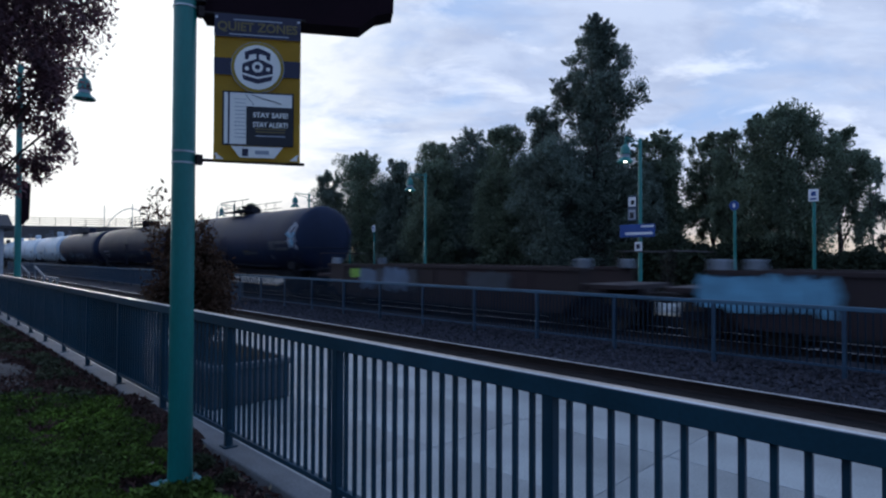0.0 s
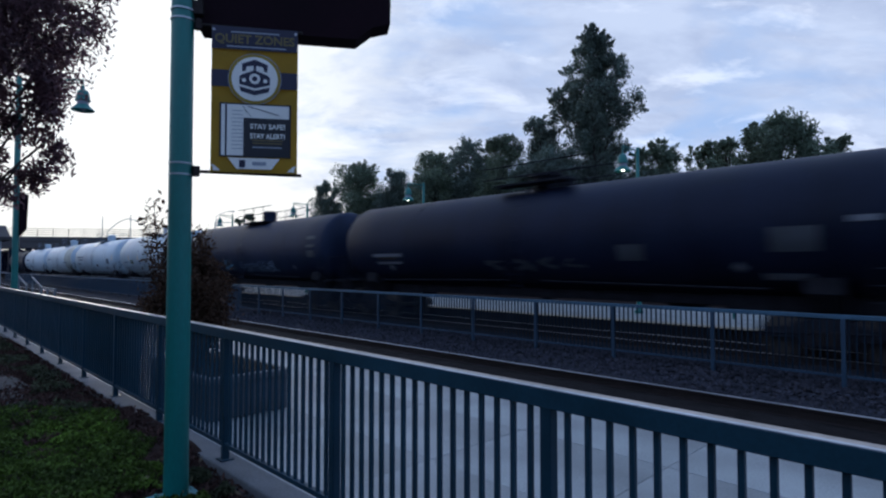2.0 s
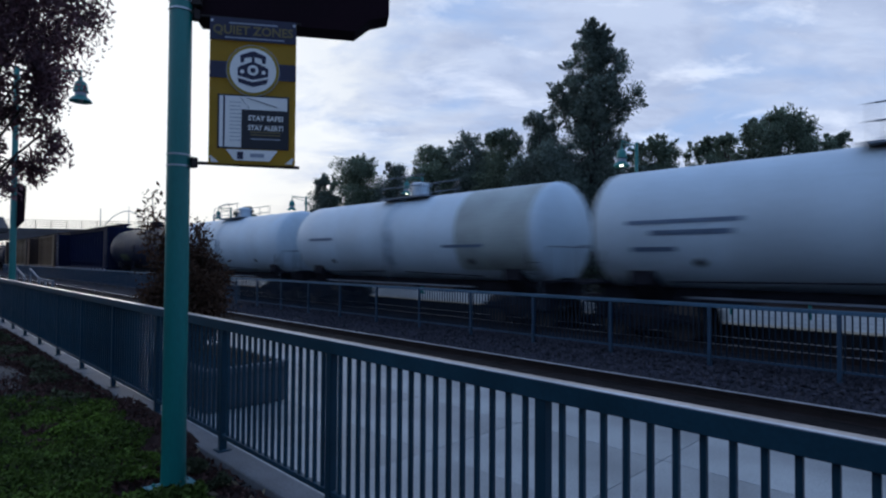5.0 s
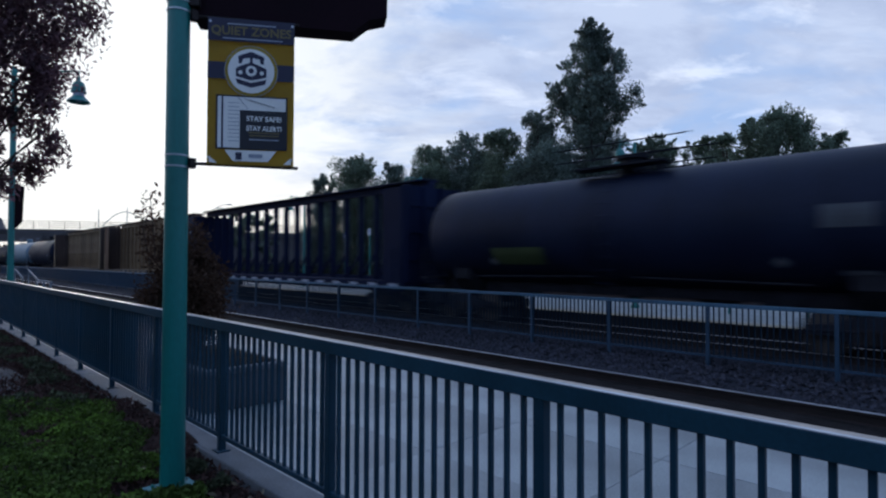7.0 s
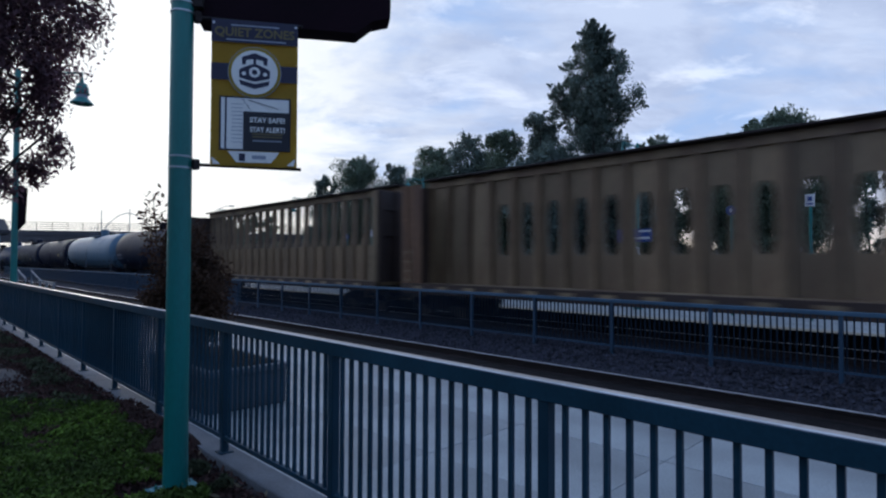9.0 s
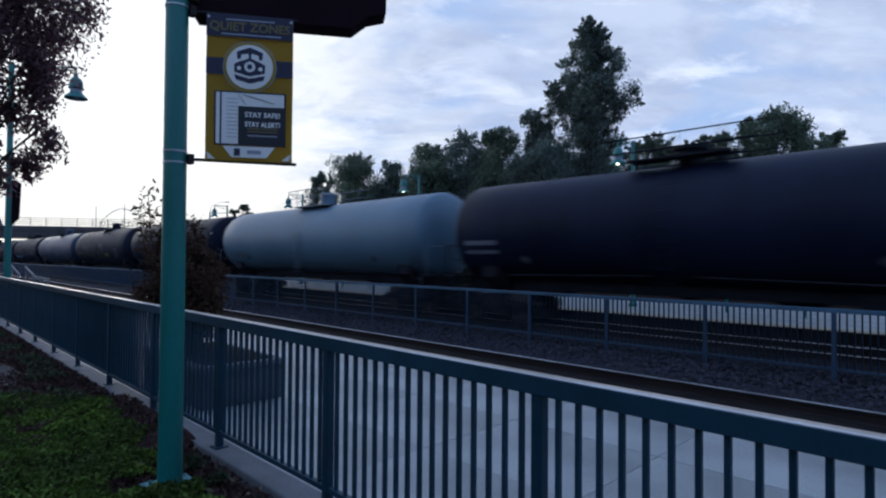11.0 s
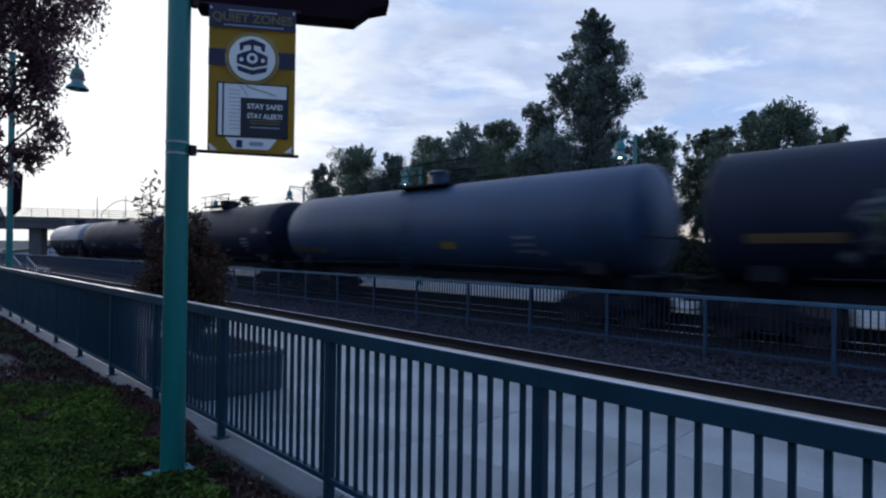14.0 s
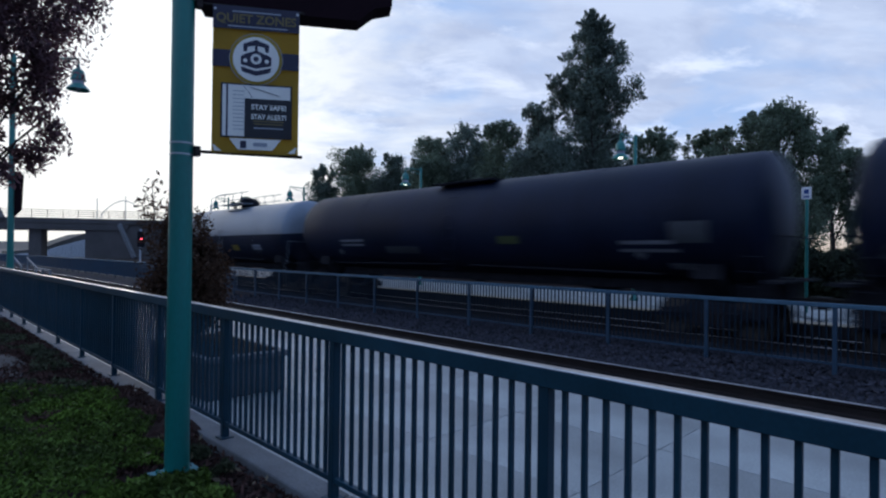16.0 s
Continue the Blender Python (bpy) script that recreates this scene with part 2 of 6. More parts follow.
TANKGREY = material("grey_tank_paint", (0.105, 0.18, 0.235), 0.45, 0, 0.5, 0.2, 16, 0.05, streak=3)
TANKBLUE = material("blue_tank_paint", (0.034, 0.060, 0.112), 0.45, 0, 0.5, 0.28, 16, 0.05, streak=3, spec=0.3)
UNDER = material("grimy_underframe", (0.030, 0.030, 0.038), 0.9, 0, 3.0, 0.4, 30, 0.2, spec=0.1)
WHEEL = material("wheel_steel", (0.09, 0.075, 0.065), 0.5, 0.6, 4.0, 0.3, 30, 0.1)
CARBLUE = material("faded_blue_car_paint", (0.008, 0.014, 0.046), 0.6, 0, 0.6, 0.4, 20, 0.08, streak=3, spec=0.08)
CARYELLOW = material("faded_yellow_car_paint", (0.31, 0.22, 0.118), 0.6, 0, 1.1, 0.45, 20, 0.08, tint=(0.15, 0.078, 0.038), streak=5, random=0.25)
ENDRUST = material("rust_orange_panel", (0.20, 0.105, 0.05), 0.75, 0, 1.2, 0.45, 18, 0.1, tint=(0.12, 0.055, 0.03), streak=3)
CARBROWN = material("rusted_brown_car_paint", (0.075, 0.042, 0.028), 0.7, 0, 1.2, 0.5, 20, 0.1, streak=3)
CARRUST = material("rust_red_car_paint", (0.026, 0.011, 0.013), 0.7, 0, 0.6, 0.4, 20, 0.1, streak=2)
STRIPEDULL = material("grimy_yellow_stripe", (0.085, 0.062, 0.02), 0.6, 0, 3, 0.3, 40, 0.03)
STRIPEFADED = material("faded_ochre_stripe", (0.13, 0.085, 0.03), 0.6, 0, 3, 0.3, 40, 0.03)
STRIPE = material("reflective_yellow", (0.24, 0.18, 0.02), 0.5, 0, 3, 0.15, 40, 0.03)
INKBLUE = material("stencil_blue_grey", (0.12, 0.17, 0.25), 0.6, 0, 3, 0.25, 40, 0.03)
DECAL = material("stencil_white", (0.17, 0.18, 0.21), 0.6, 0, 3, 0.25, 40, 0.03)
GRAF_BLUE = material("graffiti_pale_blue", (0.16, 0.39, 0.56), 0.6, 0, 2.0, 0.3, 20, 0.03)
GRAF_WHITE = material("graffiti_white", (0.34, 0.37, 0.44), 0.6, 0, 2.0, 0.3, 20, 0.03)
GRAF_FADED = material("graffiti_faded_grey", (0.115, 0.135, 0.150), 0.6, 0, 2.0, 0.45, 12, 0.03)
GRAF_GREEN = material("graffiti_green", (0.30, 0.55, 0.06), 0.6, 0, 2.0, 0.3, 20, 0.03)
GRAF_OLIVE = material("graffiti_olive", (0.055, 0.075, 0.022), 0.6, 0, 2.0, 0.3, 20, 0.03)
TANKYELLOWED = material("yellowed_white_paint", (0.42, 0.48, 0.46), 0.5, 0, 0.7, 0.3, 20, 0.03)
FARRAIL = material("pale_blue_rail_paint", (0.055, 0.125, 0.19), 0.5, 0, 3.0, 0.25, 50, 0.05)
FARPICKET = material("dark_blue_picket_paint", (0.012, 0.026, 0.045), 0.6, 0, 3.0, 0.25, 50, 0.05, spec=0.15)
GRAF_GREY = material("graffiti_grey", (0.05, 0.058, 0.072), 0.6, 0, 2.0, 0.3, 20, 0.03)


# ---------------------------------------------------------------- building helpers
def box(bm, x0, x1, y0, y1, z0, z1, bevel=0.0):
    r = bmesh.ops.create_cube(bm, size=1)
    for v in r["verts"]:
        v.co = Vector(((x0 + x1) / 2 + v.co.x * (x1 - x0), (y0 + y1) / 2 + v.co.y * (y1 - y0), (z0 + z1) / 2 + v.co.z * (z1 - z0)))
    if bevel:
        es = list({e for v in r["verts"] for e in v.link_edges})
        bmesh.ops.bevel(bm, geom=es, offset=bevel, segments=2, affect="EDGES", profile=0.5)
    return bm


def rod(bm, a, b, r, r2=None, seg=10, caps=True):
    a, b = Vector(a), Vector(b)
    d = b - a
    m = Matrix.Translation((a + b) / 2) @ d.to_track_quat("Z", "Y").to_matrix().to_4x4()
    bmesh.ops.create_cone(bm, cap_ends=caps, segments=seg, radius1=r, radius2=r if r2 is None else r2, depth=d.length, matrix=m)
    return bm


def bar(bm, a, b, w, h):
    """A square bar between two points."""
    a, b = Vector(a), Vector(b)
    d = b - a
    m = Matrix.Translation((a + b) / 2) @ d.to_track_quat("Z", "Y").to_matrix().to_4x4() @ Matrix.Diagonal((w, h, d.length, 1))
    bmesh.ops.create_cube(bm, size=1, matrix=m)
    return bm


def lathe(bm, profile, seg=24, m=Matrix()):
    """Spin a list of (radius, height) about z."""
    rings = []
    for r, z in profile:
        rings.append([bm.verts.new(m @ Vector((r * math.cos(2 * math.pi * i / seg), r * math.sin(2 * math.pi * i / seg), z))) for i in range(seg)])
    for a, b in zip(rings, rings[1:]):
        for i in range(seg):
            bm.faces.new((a[i], a[(i + 1) % seg], b[(i + 1) % seg], b[i]))
    bm.faces.new(rings[0][::-1])
    bm.faces.new(rings[-1])
    return bm


def prism(bm, outline, y0, y1):
    """A flat outline in (x, z) given depth along y."""
    f = [bm.verts.new((x, y0, z)) for x, z in outline]
    b = [bm.verts.new((x, y1, z)) for x, z in outline]
    n = len(outline)
    bm.faces.new(f)
    bm.faces.new(b[::-1])
    for i in range(n):
        bm.faces.new((f[i], b[i], b[(i + 1) % n], f[(i + 1) % n]))
    return bm


def to_mesh(name, bm, mat, smooth=False):
    bmesh.ops.recalc_face_normals(bm, faces=bm.faces)
    me = bpy.data.meshes.new(name)
    bm.to_mesh(me)
    bm.free()
    me.materials.append(mat)
    if smooth:
        me.shade_smooth()
        me.set_sharp_from_angle(angle=radians(38))
    return me


def part(name, bm, mat, parent, label="", smooth=False, at=None):
    me = bm if isinstance(bm, bpy.types.Mesh) else to_mesh(name, bm, mat, smooth)
    ob = new(name, me)
    ob.parent = parent
    if at is not None:
        ob.matrix_basis = at
    if label:
        ob["label"] = label
    return ob


def thing(name, label, category, at=None, group="", kind=""):
    ob = new(name)
    ob.empty_display_size = 0.2
    if at is not None:
        ob.matrix_basis = at
    return tagged(ob, label, category, group, kind)


def solid(name, bm, mat, label, category="", kind="", smooth=False, at=None, group=""):
    ob = new(name, bm if isinstance(bm, bpy.types.Mesh) else to_mesh(name, bm, mat, smooth))
    if at is not None:
        ob.matrix_basis = at
    return tagged(ob, label, category, group, kind)


def BM():
    return bmesh.new()


def leaf_mesh(name, pts, size, mat, rng, droop=0.0, aspect=1.6):
    """Many small single leaves or sprigs, each two triangles, at pts."""
    n = len(pts)
    a = rng.normal(size=(n, 3))
    a[:, 2] -= droop
    a /= np.linalg.norm(a, axis=1)[:, None]
    b = np.cross(a, rng.normal(size=(n, 3)))
    b /= np.linalg.norm(b, axis=1)[:, None]
    s = size * rng.uniform(0.55, 1.35, size=(n, 1))
    A, B = a * s * aspect, b * s
    v = np.concatenate([pts - A, pts + B * 0.6, pts + A, pts - B * 0.6], axis=1).reshape(-1, 3)
    me = bpy.data.meshes.new(name)
    me.from_pydata(v.tolist(), [], np.arange(4 * n).reshape(-1, 4).tolist())
    me.materials.append(mat)
    return me


# ---------------------------------------------------------------- ground, tracks and platforms
FENCE_Y, EDGE_Y, NEAR_Y, FARFENCE_Y, TRAIN_Y = 2.0, 6.57, 8.17, 11.9, 14.7
RAIL_Z = -0.24
WEST, EAST = -190.0, 40.0


def build_ground():
    rng = np.random.default_rng(4)
    bm = BM()
    bmesh.ops.create_grid(bm, x_segments=60, y_segments=60, size=1600)
    for v in bm.verts:
        v.co.z = -0.62
    solid("ground", bm, EARTH, "dry grey-brown earth reaching to the horizon", "ground", "structure")
    # ballast, gently uneven, from platform edge to platform edge
    bm = BM()
    bmesh.ops.create_grid(bm, x_segments=230, y_segments=20, size=1)
    for v in bm.verts:
        x, y = -75 + v.co.x * 115, 11.45 + v.co.y * 4.95
        near = min(abs(y - NEAR_Y), abs(y - TRAIN_Y))
        v.co = (x, y, -0.40 - 0.05 * max(0, min(1, near - 1.5)) + 0.025 * noise.noise((x * 0.8, y * 0.8, 0)))
    solid("ballast_bed", bm, BALLAST, "dark grey crushed-stone ballast bed under two tracks", "ballast", "structure", smooth=True)
    # darker stone between the rails
    for y in (NEAR_Y, TRAIN_Y):
        bm = BM()
        bmesh.ops.create_grid(bm, x_segments=200, y_segments=10, size=1)
        for v in bm.verts:
            a, b = -75 + v.co.x * 115, y + v.co.y * 1.55
            v.co = (a, b, -0.385 - 0.07 * abs(v.co.y) ** 3 + 0.02 * noise.noise((a * 1.1, b * 1.1, 4)))
        solid("track_bed", bm, BEDDARK, "dark stone bed between the rails", "ballast", "structure", smooth=True)
    # leaf-littered floor of the grove behind the far platform
    bm = BM()
    bmesh.ops.create_grid(bm, x_segments=80, y_segments=24, size=1)
    for v in bm.verts:
        a, b = -40 + v.co.x * 85, 44 + v.co.y * 20
        v.co = (a, b, -0.03 + 0.06 * noise.noise((a * 0.5, b * 0.5, 6)))
    solid("grove_floor", bm, SOIL, "dark leaf-littered soil below the trees", "soil", "structure", smooth=True)
    # loose stones where the ballast lies open to view
    n = 11000
    base = np.array([(1, 0, 0), (-1, 0, 0), (0, 1, 0), (0, -1, 0), (0, 0, 1), (0, 0, -1)], float)
    tri = np.array([(0, 2, 4), (2, 1, 4), (1, 3, 4), (3, 0, 4), (2, 0, 5), (1, 2, 5), (3, 1, 5), (0, 3, 5)])
    c = np.stack([-26 + 29 * rng.uniform(size=n) ** 0.7, rng.uniform(8.95, 13.2, n), np.full(n, -0.42)], 1)
    v = base[None] * rng.uniform(0.025, 0.06, (n, 6, 1)) + rng.normal(0, 0.008, (n, 6, 3)) + c[:, None]
    me = bpy.data.meshes.new("ballast_stones")
    me.from_pydata(v.reshape(-1, 3).tolist(), [], (tri[None] + 6 * np.arange(n)[:, None, None]).reshape(-1, 3).tolist())
    me.materials.append(STONE)
    solid("ballast_stones", me, STONE, "loose grey crushed stones beside the rails", "ballast", "stuff")


def build_track(name, y, label):
    t = thing(name, label, "track", kind="structure")
    profile = [(-0.07, 0), (0.07, 0), (0.07, 0.012), (0.012, 0.03), (0.012, 0.125), (0.036, 0.138), (0.036, 0.17), (-0.036, 0.17), (-0.036, 0.138), (-0.012, 0.125), (-0.012, 0.03), (-0.07, 0.012)]
    for side in (-1, 1):
        bm = BM()
        ends = [[bm.verts.new((x, y + side * 0.755 + a, RAIL_Z - 0.17 + b)) for a, b in profile] for x in (WEST, EAST)]
        k = len(profile)
        for i in range(k):
            bm.faces.new((ends[0][i], ends[0][(i + 1) % k], ends[1][(i + 1) % k], ends[1][i]))
        part("rail", bm, RUSTSHADE, t, "rust-sided steel rail")
        bm = BM()
        box(bm, WEST, EAST, y + side * 0.755 - 0.034, y + side * 0.755 + 0.034, RAIL_Z + 0.002, RAIL_Z + 0.006)
        part("running_surface", bm, STEEL, t, "bright polished rail head")
    tie = to_mesh("tie", box(BM(), -0.12, 0.12, -1.3, 1.3, -0.16, 0.0, 0.012), TIE)
    for i in range(150):
        part("tie", tie, TIE, t, at=pose(-78 + i * 0.55, y, RAIL_Z - 0.165 + 0.004 * math.sin(i * 7.1), 0, 0, 0.5 * math.sin(i * 3.3)))
    return t


def build_platform(name, y0, y1, edge, label):
    t = thing(name, label, "platform", kind="structure")
    part("platform_base", box(BM(), WEST, EAST, y0, y1, -0.6, -0.02), SOOTY, t)
    strip = 0.6
    ya, yb = (y0, y1 - strip) if edge > 0 else (y0 + strip, y1)
    rows = max(1, round((yb - ya) / 1.5))
    w, d = 1.52, (yb - ya) / rows
    slab = to_mesh("slab", box(BM(), -w / 2 + 0.003, w / 2 - 0.003, -d / 2 + 0.003, d / 2 - 0.003, -0.05, 0.0, 0.005), CONCRETE)
    for i in range(32 if edge > 0 else 40):
        for j in range(rows):
            part("slab", slab, CONCRETE, t, at=pose(3.2 - i * w, ya + (j + 0.5) * d, 0.0015 * math.sin(i * 5 + j * 3)))
    x_end = 3.2 - (31.5 if edge > 0 else 39.5) * w
    part("far_slab", box(BM(), WEST, x_end, ya, yb, -0.05, -0.001), CONCRETE, t)
    part("end_slab", box(BM(), 3.2 + w / 2, EAST, ya, yb, -0.05, -0.001), CONCRETE, t)
    # tactile warning strip with its rows of domes
    sa, sb = (yb, y1) if edge > 0 else (y0, ya)
    bm = BM()
    box(bm, -0.45 + 0.003, 0.45 - 0.003, sa + 0.004, sb, -0.05, 0.008, 0.004)
    tile = to_mesh("tactile_tile", bm, TACTILE)
    for i in range(60):
        part("tactile_tile", tile, TACTILE, t, at=pose(5 - i * 0.9, 0, 0))
    part("far_strip", box(BM(), WEST, 5 - 59.5 * 0.9, sa + 0.004, sb, -0.05, 0.006), TACTILE, t, "worn ochre edge strip")
    part("end_strip", box(BM(), 5.45, EAST, sa + 0.004, sb, -0.05, 0.006), TACTILE, t)
    return t


def build_garden():
    rng = np.random.default_rng(11)
    bm = BM()
    bmesh.ops.create_grid(bm, x_segments=110, y_segments=40, size=1)
    for v in bm.verts:
        x, y = -26 + v.co.x * 34, -4.1 + v.co.y * 5.95
        v.co = (x, y, -0.02 + 0.035 * noise.noise((x * 0.9, y * 0.9, 3)) + (0.05 if y < 1.2 else 0.035 if x > -6.2 else 0.075))
    solid("planting_bed", bm, SOIL, "brown mulched planting bed along the fence", "soil", "structure", smooth=True)
    bm = BM()
    for i in range(26):
        x0 = 6.0 - i * 3.0
        box(bm, x0 - 2.985, x0, FENCE_Y - 0.10, FENCE_Y + 0.12, -0.5, 0.09, 0.012)
    solid("fence_kerb", bm, CURB, "pale concrete kerb carrying the fence posts", "kerb", "structure")
    # bare trodden soil
    bm = BM()
    bmesh.ops.create_grid(bm, x_segments=24, y_segments=10, size=1)
    for v in bm.verts:
        x, y = -10.1 + v.co.x * 1.9, 1.05 + v.co.y * 0.42 * (1 - 0.5 * abs(v.co.x))
        v.co = (x, y, 0.045 + 0.02 * noise.noise((x * 2, y * 2, 8)) + 0.05 * (1 - v.co.x ** 2) * (1 - v.co.y ** 2))
    solid("bare_soil", bm, DIRTPATH, "patch of bare grey trodden soil", "soil", "structure", smooth=True)

    # mulch heaped over the kerb's foot
    bm = BM()
    bmesh.ops.create_grid(bm, x_segments=48, y_segments=20, size=1)
    for v in bm.verts:
        x, y = -5.9 + v.co.x * 1.2, 1.66 + v.co.y * 0.28
        v.co = (x, y, 0.02 + (0.115 + 0.04 * noise.noise((x * 3, y * 3, 2))) * (1 - v.co.x ** 4) * min(1, (v.co.y + 1) * 0.9) + 0.02 * noise.noise((x * 9, y * 9, 1)))
    solid("mulch_bank", bm, MULCH, "reddish bark mulch heaped against the kerb", "mulch", "structure", smooth=True)

    def spread(n, x0, x1, y0, y1, keep, height):
        p = np.stack([rng.uniform(x0, x1, n), rng.uniform(y0, y1, n), np.zeros(n)], 1)
        h = np.array([noise.noise((a * 1.6, b * 1.6, 5)) + 0.5 * noise.noise((a * 5, b * 5, 9)) for a, b, _ in p])
        p[:, 2] = 0.03 + height * np.clip(0.45 + 0.7 * h, 0.02, 1.3) * rng.uniform(0.5, 1, n)
        ok = np.array([keep(a, b, c) for (a, b, _), c in zip(p, h)])
        return p[ok]
    lush = spread(330000, -8.6, -0.6, -4.6, 1.85, lambda x, y, h: y < (1.50 if x > -4.4 else 1.60) + 0.22 * h and x > -8.0 + 0.9 * h + max(0, y - 1.0) * 1.1 and x < -1.9 + 0.9 * h and y > -3.6 + 1.2 * h and not (abs(x + 4.2) < 0.26 and abs(y - 1.42) < 0.3), 0.2)
    solid("ground_cover", leaf_mesh("ground_cover", lush, 0.0125, LEAF_COVER, rng), LEAF_COVER, "low bright green leafy ground cover", "ground cover", "stuff")
    dull = spread(90000, -24, -7.2, -1.2, 1.75, lambda x, y, h: h > (-0.12 if x < -8.2 else 0.02) and not (((x + 10.1) / 1.7) ** 2 + ((y - 1.05) / 0.36) ** 2 < 1 + h), 0.16)
    solid("dull_ground_cover", leaf_mesh("dull_ground_cover", dull, 0.020, LEAF_DULL, rng), LEAF_DULL, "straggling dull green low plants on mulch", "ground cover", "stuff")
    n = 16000
    chips = np.stack([rng.uniform(-16, -2.2, n), rng.uniform(0.9, 1.9, n), np.zeros(n)], 1)
    bank = np.clip(1 - ((chips[:, 0] + 5.9) / 1.2) ** 4, 0, 1) * np.clip((chips[:, 1] - 1.38) / 0.3, 0, 1)
    chips[:, 2] = np.where(chips[:, 0] > -6.2, 0.03, 0.07) + 0.10 * bank + rng.uniform(0, 0.02, n)
    solid("mulch", leaf_mesh("mulch", chips, 0.016, MULCH, rng, aspect=2.2), MULCH, "brown bark chips and dead leaves along the kerb", "mulch", "stuff")
    front = spread(16000, -4.1, -2.6, 0.9, 1.72, lambda x, y, h: y < 1.50 + 0.35 * (x + 4.1) * 0.5 + 0.12 * h, 0.27)
    solid("kerb_weeds", leaf_mesh("kerb_weeds", front, 0.019, LEAF_COVER, rng), LEAF_COVER, "leafy green weeds beside the kerb and post", "weeds", "stuff")
    ivy = spread(5000, -4.5, -3.95, 1.56, 1.78, lambda x, y, h: h > -0.25, 0.22)
    solid("post_ivy", leaf_mesh("post_ivy", ivy, 0.017, LEAF_DULL, rng), LEAF_DULL, "low ivy leaves round the foot of the post", "ivy", "stuff")
    n = 60
    litter = np.stack([rng.uniform(-5.2, -2.8, n), rng.uniform(1.35, 1.88, n), rng.uniform(0.07, 0.12, n)], 1)
    solid("fallen_leaves", leaf_mesh("fallen_leaves", litter, 0.018, LITTER, rng), LITTER, "scattered pale dead leaves on the mulch", "leaves", "stuff")


def build_near_fence():
    f = thing("platform_fence", "dark teal steel picket fence on a kerb", "fence")
    pitch, step = 0.0944, 17
    x_a = -4.62
    top, foot = 1.163, 0.09
    posts = range(-38, 8)
    post = BM()
    box(post, -0.027, 0.027, -0.027, 0.027, foot, top - 0.055, 0.004)
    pm = to_mesh("post", post, FENCE)
    for i in posts:
        part("post", pm, FENCE, f, at=pose(x_a + i * step * pitch, FENCE_Y, 0))
    plate = to_mesh("foot_plate", box(BM(), -0.055, 0.055, -0.055, 0.055, foot, foot + 0.012, 0.003), FENCE)
    for i in posts:
        part("foot_plate", plate, FENCE, f, at=pose(x_a + i * step * pitch, FENCE_Y, 0))
    x0, x1 = x_a + posts[0] * step * pitch, x_a + posts[-1] * step * pitch
    part("top_rail", box(BM(), x0, x1, FENCE_Y - 0.034, FENCE_Y + 0.034, top - 0.08, top, 0.004), HANDRAIL, f, "broad flat-topped handrail")
    # pale near strip paints the sky's highlight onto the worn rail; far strip is tan
    part("worn_glint_edge", box(BM(), x0, x1, FENCE_Y - 0.031, FENCE_Y - 0.008, top, top + 0.003), WORNGLINT, f, "worn edge of the handrail with a painted sky highlight")
    part("tan_top", box(BM(), x0, x1, FENCE_Y - 0.007, FENCE_Y + 0.032, top, top + 0.003), RAILTAN, f, "tan top of the handrail")
    part("bottom_rail", box(BM(), x0, x1, FENCE_Y - 0.02, FENCE_Y + 0.02, top - 0.965, top - 0.93, 0.004), FENCE, f)
    pk = to_mesh("picket", box(BM(), -0.0105, 0.0105, -0.0105, 0.0105, top - 0.935, top - 0.08), FENCE)
    rest = BM()
    for i in range(posts[0] * step, posts[-1] * step):
        if i % step == 0:
            continue
        x = x_a + i * pitch
        if -23.5 < x < 5.5:
            part("picket", pk, FENCE, f, at=pose(x, FENCE_Y, 0))
        else:
            bmesh.ops.create_cube(rest, size=1, matrix=Matrix.Translation((x, FENCE_Y, top - 0.5)) @ Matrix.Diagonal((0.019, 0.019, 0.86, 1)))
    tagged(part("far_fencing", rest, FENCE, f), kind="stuff")


def build_far_fence():
    f = thing("track_fence", "weathered blue steel picket fence between the tracks", "fence")
    top, foot = 0.84, -0.34
    post = to_mesh("post", box(BM(), -0.035, 0.035, -0.035, 0.035, foot - 0.08, top - 0.04, 0.004), FARFENCE)
    for i in range(52):
        part("post", post, FARFENCE, f, at=pose(6.55 - i * 2.195, FARFENCE_Y, 0))
    x1, x0 = 6.55, 6.55 - 51 * 2.195
    # top rail paler than the posts, near pickets darker than both
    part("top_rail", box(BM(), x0, x1, FARFENCE_Y - 0.04, FARFENCE_Y + 0.04, top - 0.075, top, 0.008), FARRAIL, f, "pale blue top rail")
    part("bottom_rail", box(BM(), x0, x1, FARFENCE_Y - 0.02, FARFENCE_Y + 0.02, foot + 0.1, foot + 0.14), FARFENCE, f)
    k = 0
    x = x0
    vs, fs = [], []
    cube = [(a, b, c) for a in (-0.012, 0.012) for b in (-0.012, 0.012) for c in (foot + 0.12, top - 0.05)]
    quads = [(0, 1, 3, 2), (4, 6, 7, 5), (0, 4, 5, 1), (2, 3, 7, 6)]
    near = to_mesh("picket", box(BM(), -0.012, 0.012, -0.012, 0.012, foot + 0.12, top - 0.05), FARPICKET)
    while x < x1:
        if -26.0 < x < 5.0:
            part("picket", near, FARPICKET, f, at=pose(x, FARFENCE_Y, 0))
            x += 0.108
            continue
        vs += [(x + a, FARFENCE_Y + b, c) for a, b, c in cube]
        fs += [tuple(k + q for q in quad) for quad in quads]
        k += 8
        x += 0.108
    me = bpy.data.meshes.new("far_fencing")
    me.from_pydata(vs, [], fs)
    me.materials.append(FARFENCE)
    tagged(part("far_fencing", me, FARFENCE, f), kind="stuff")


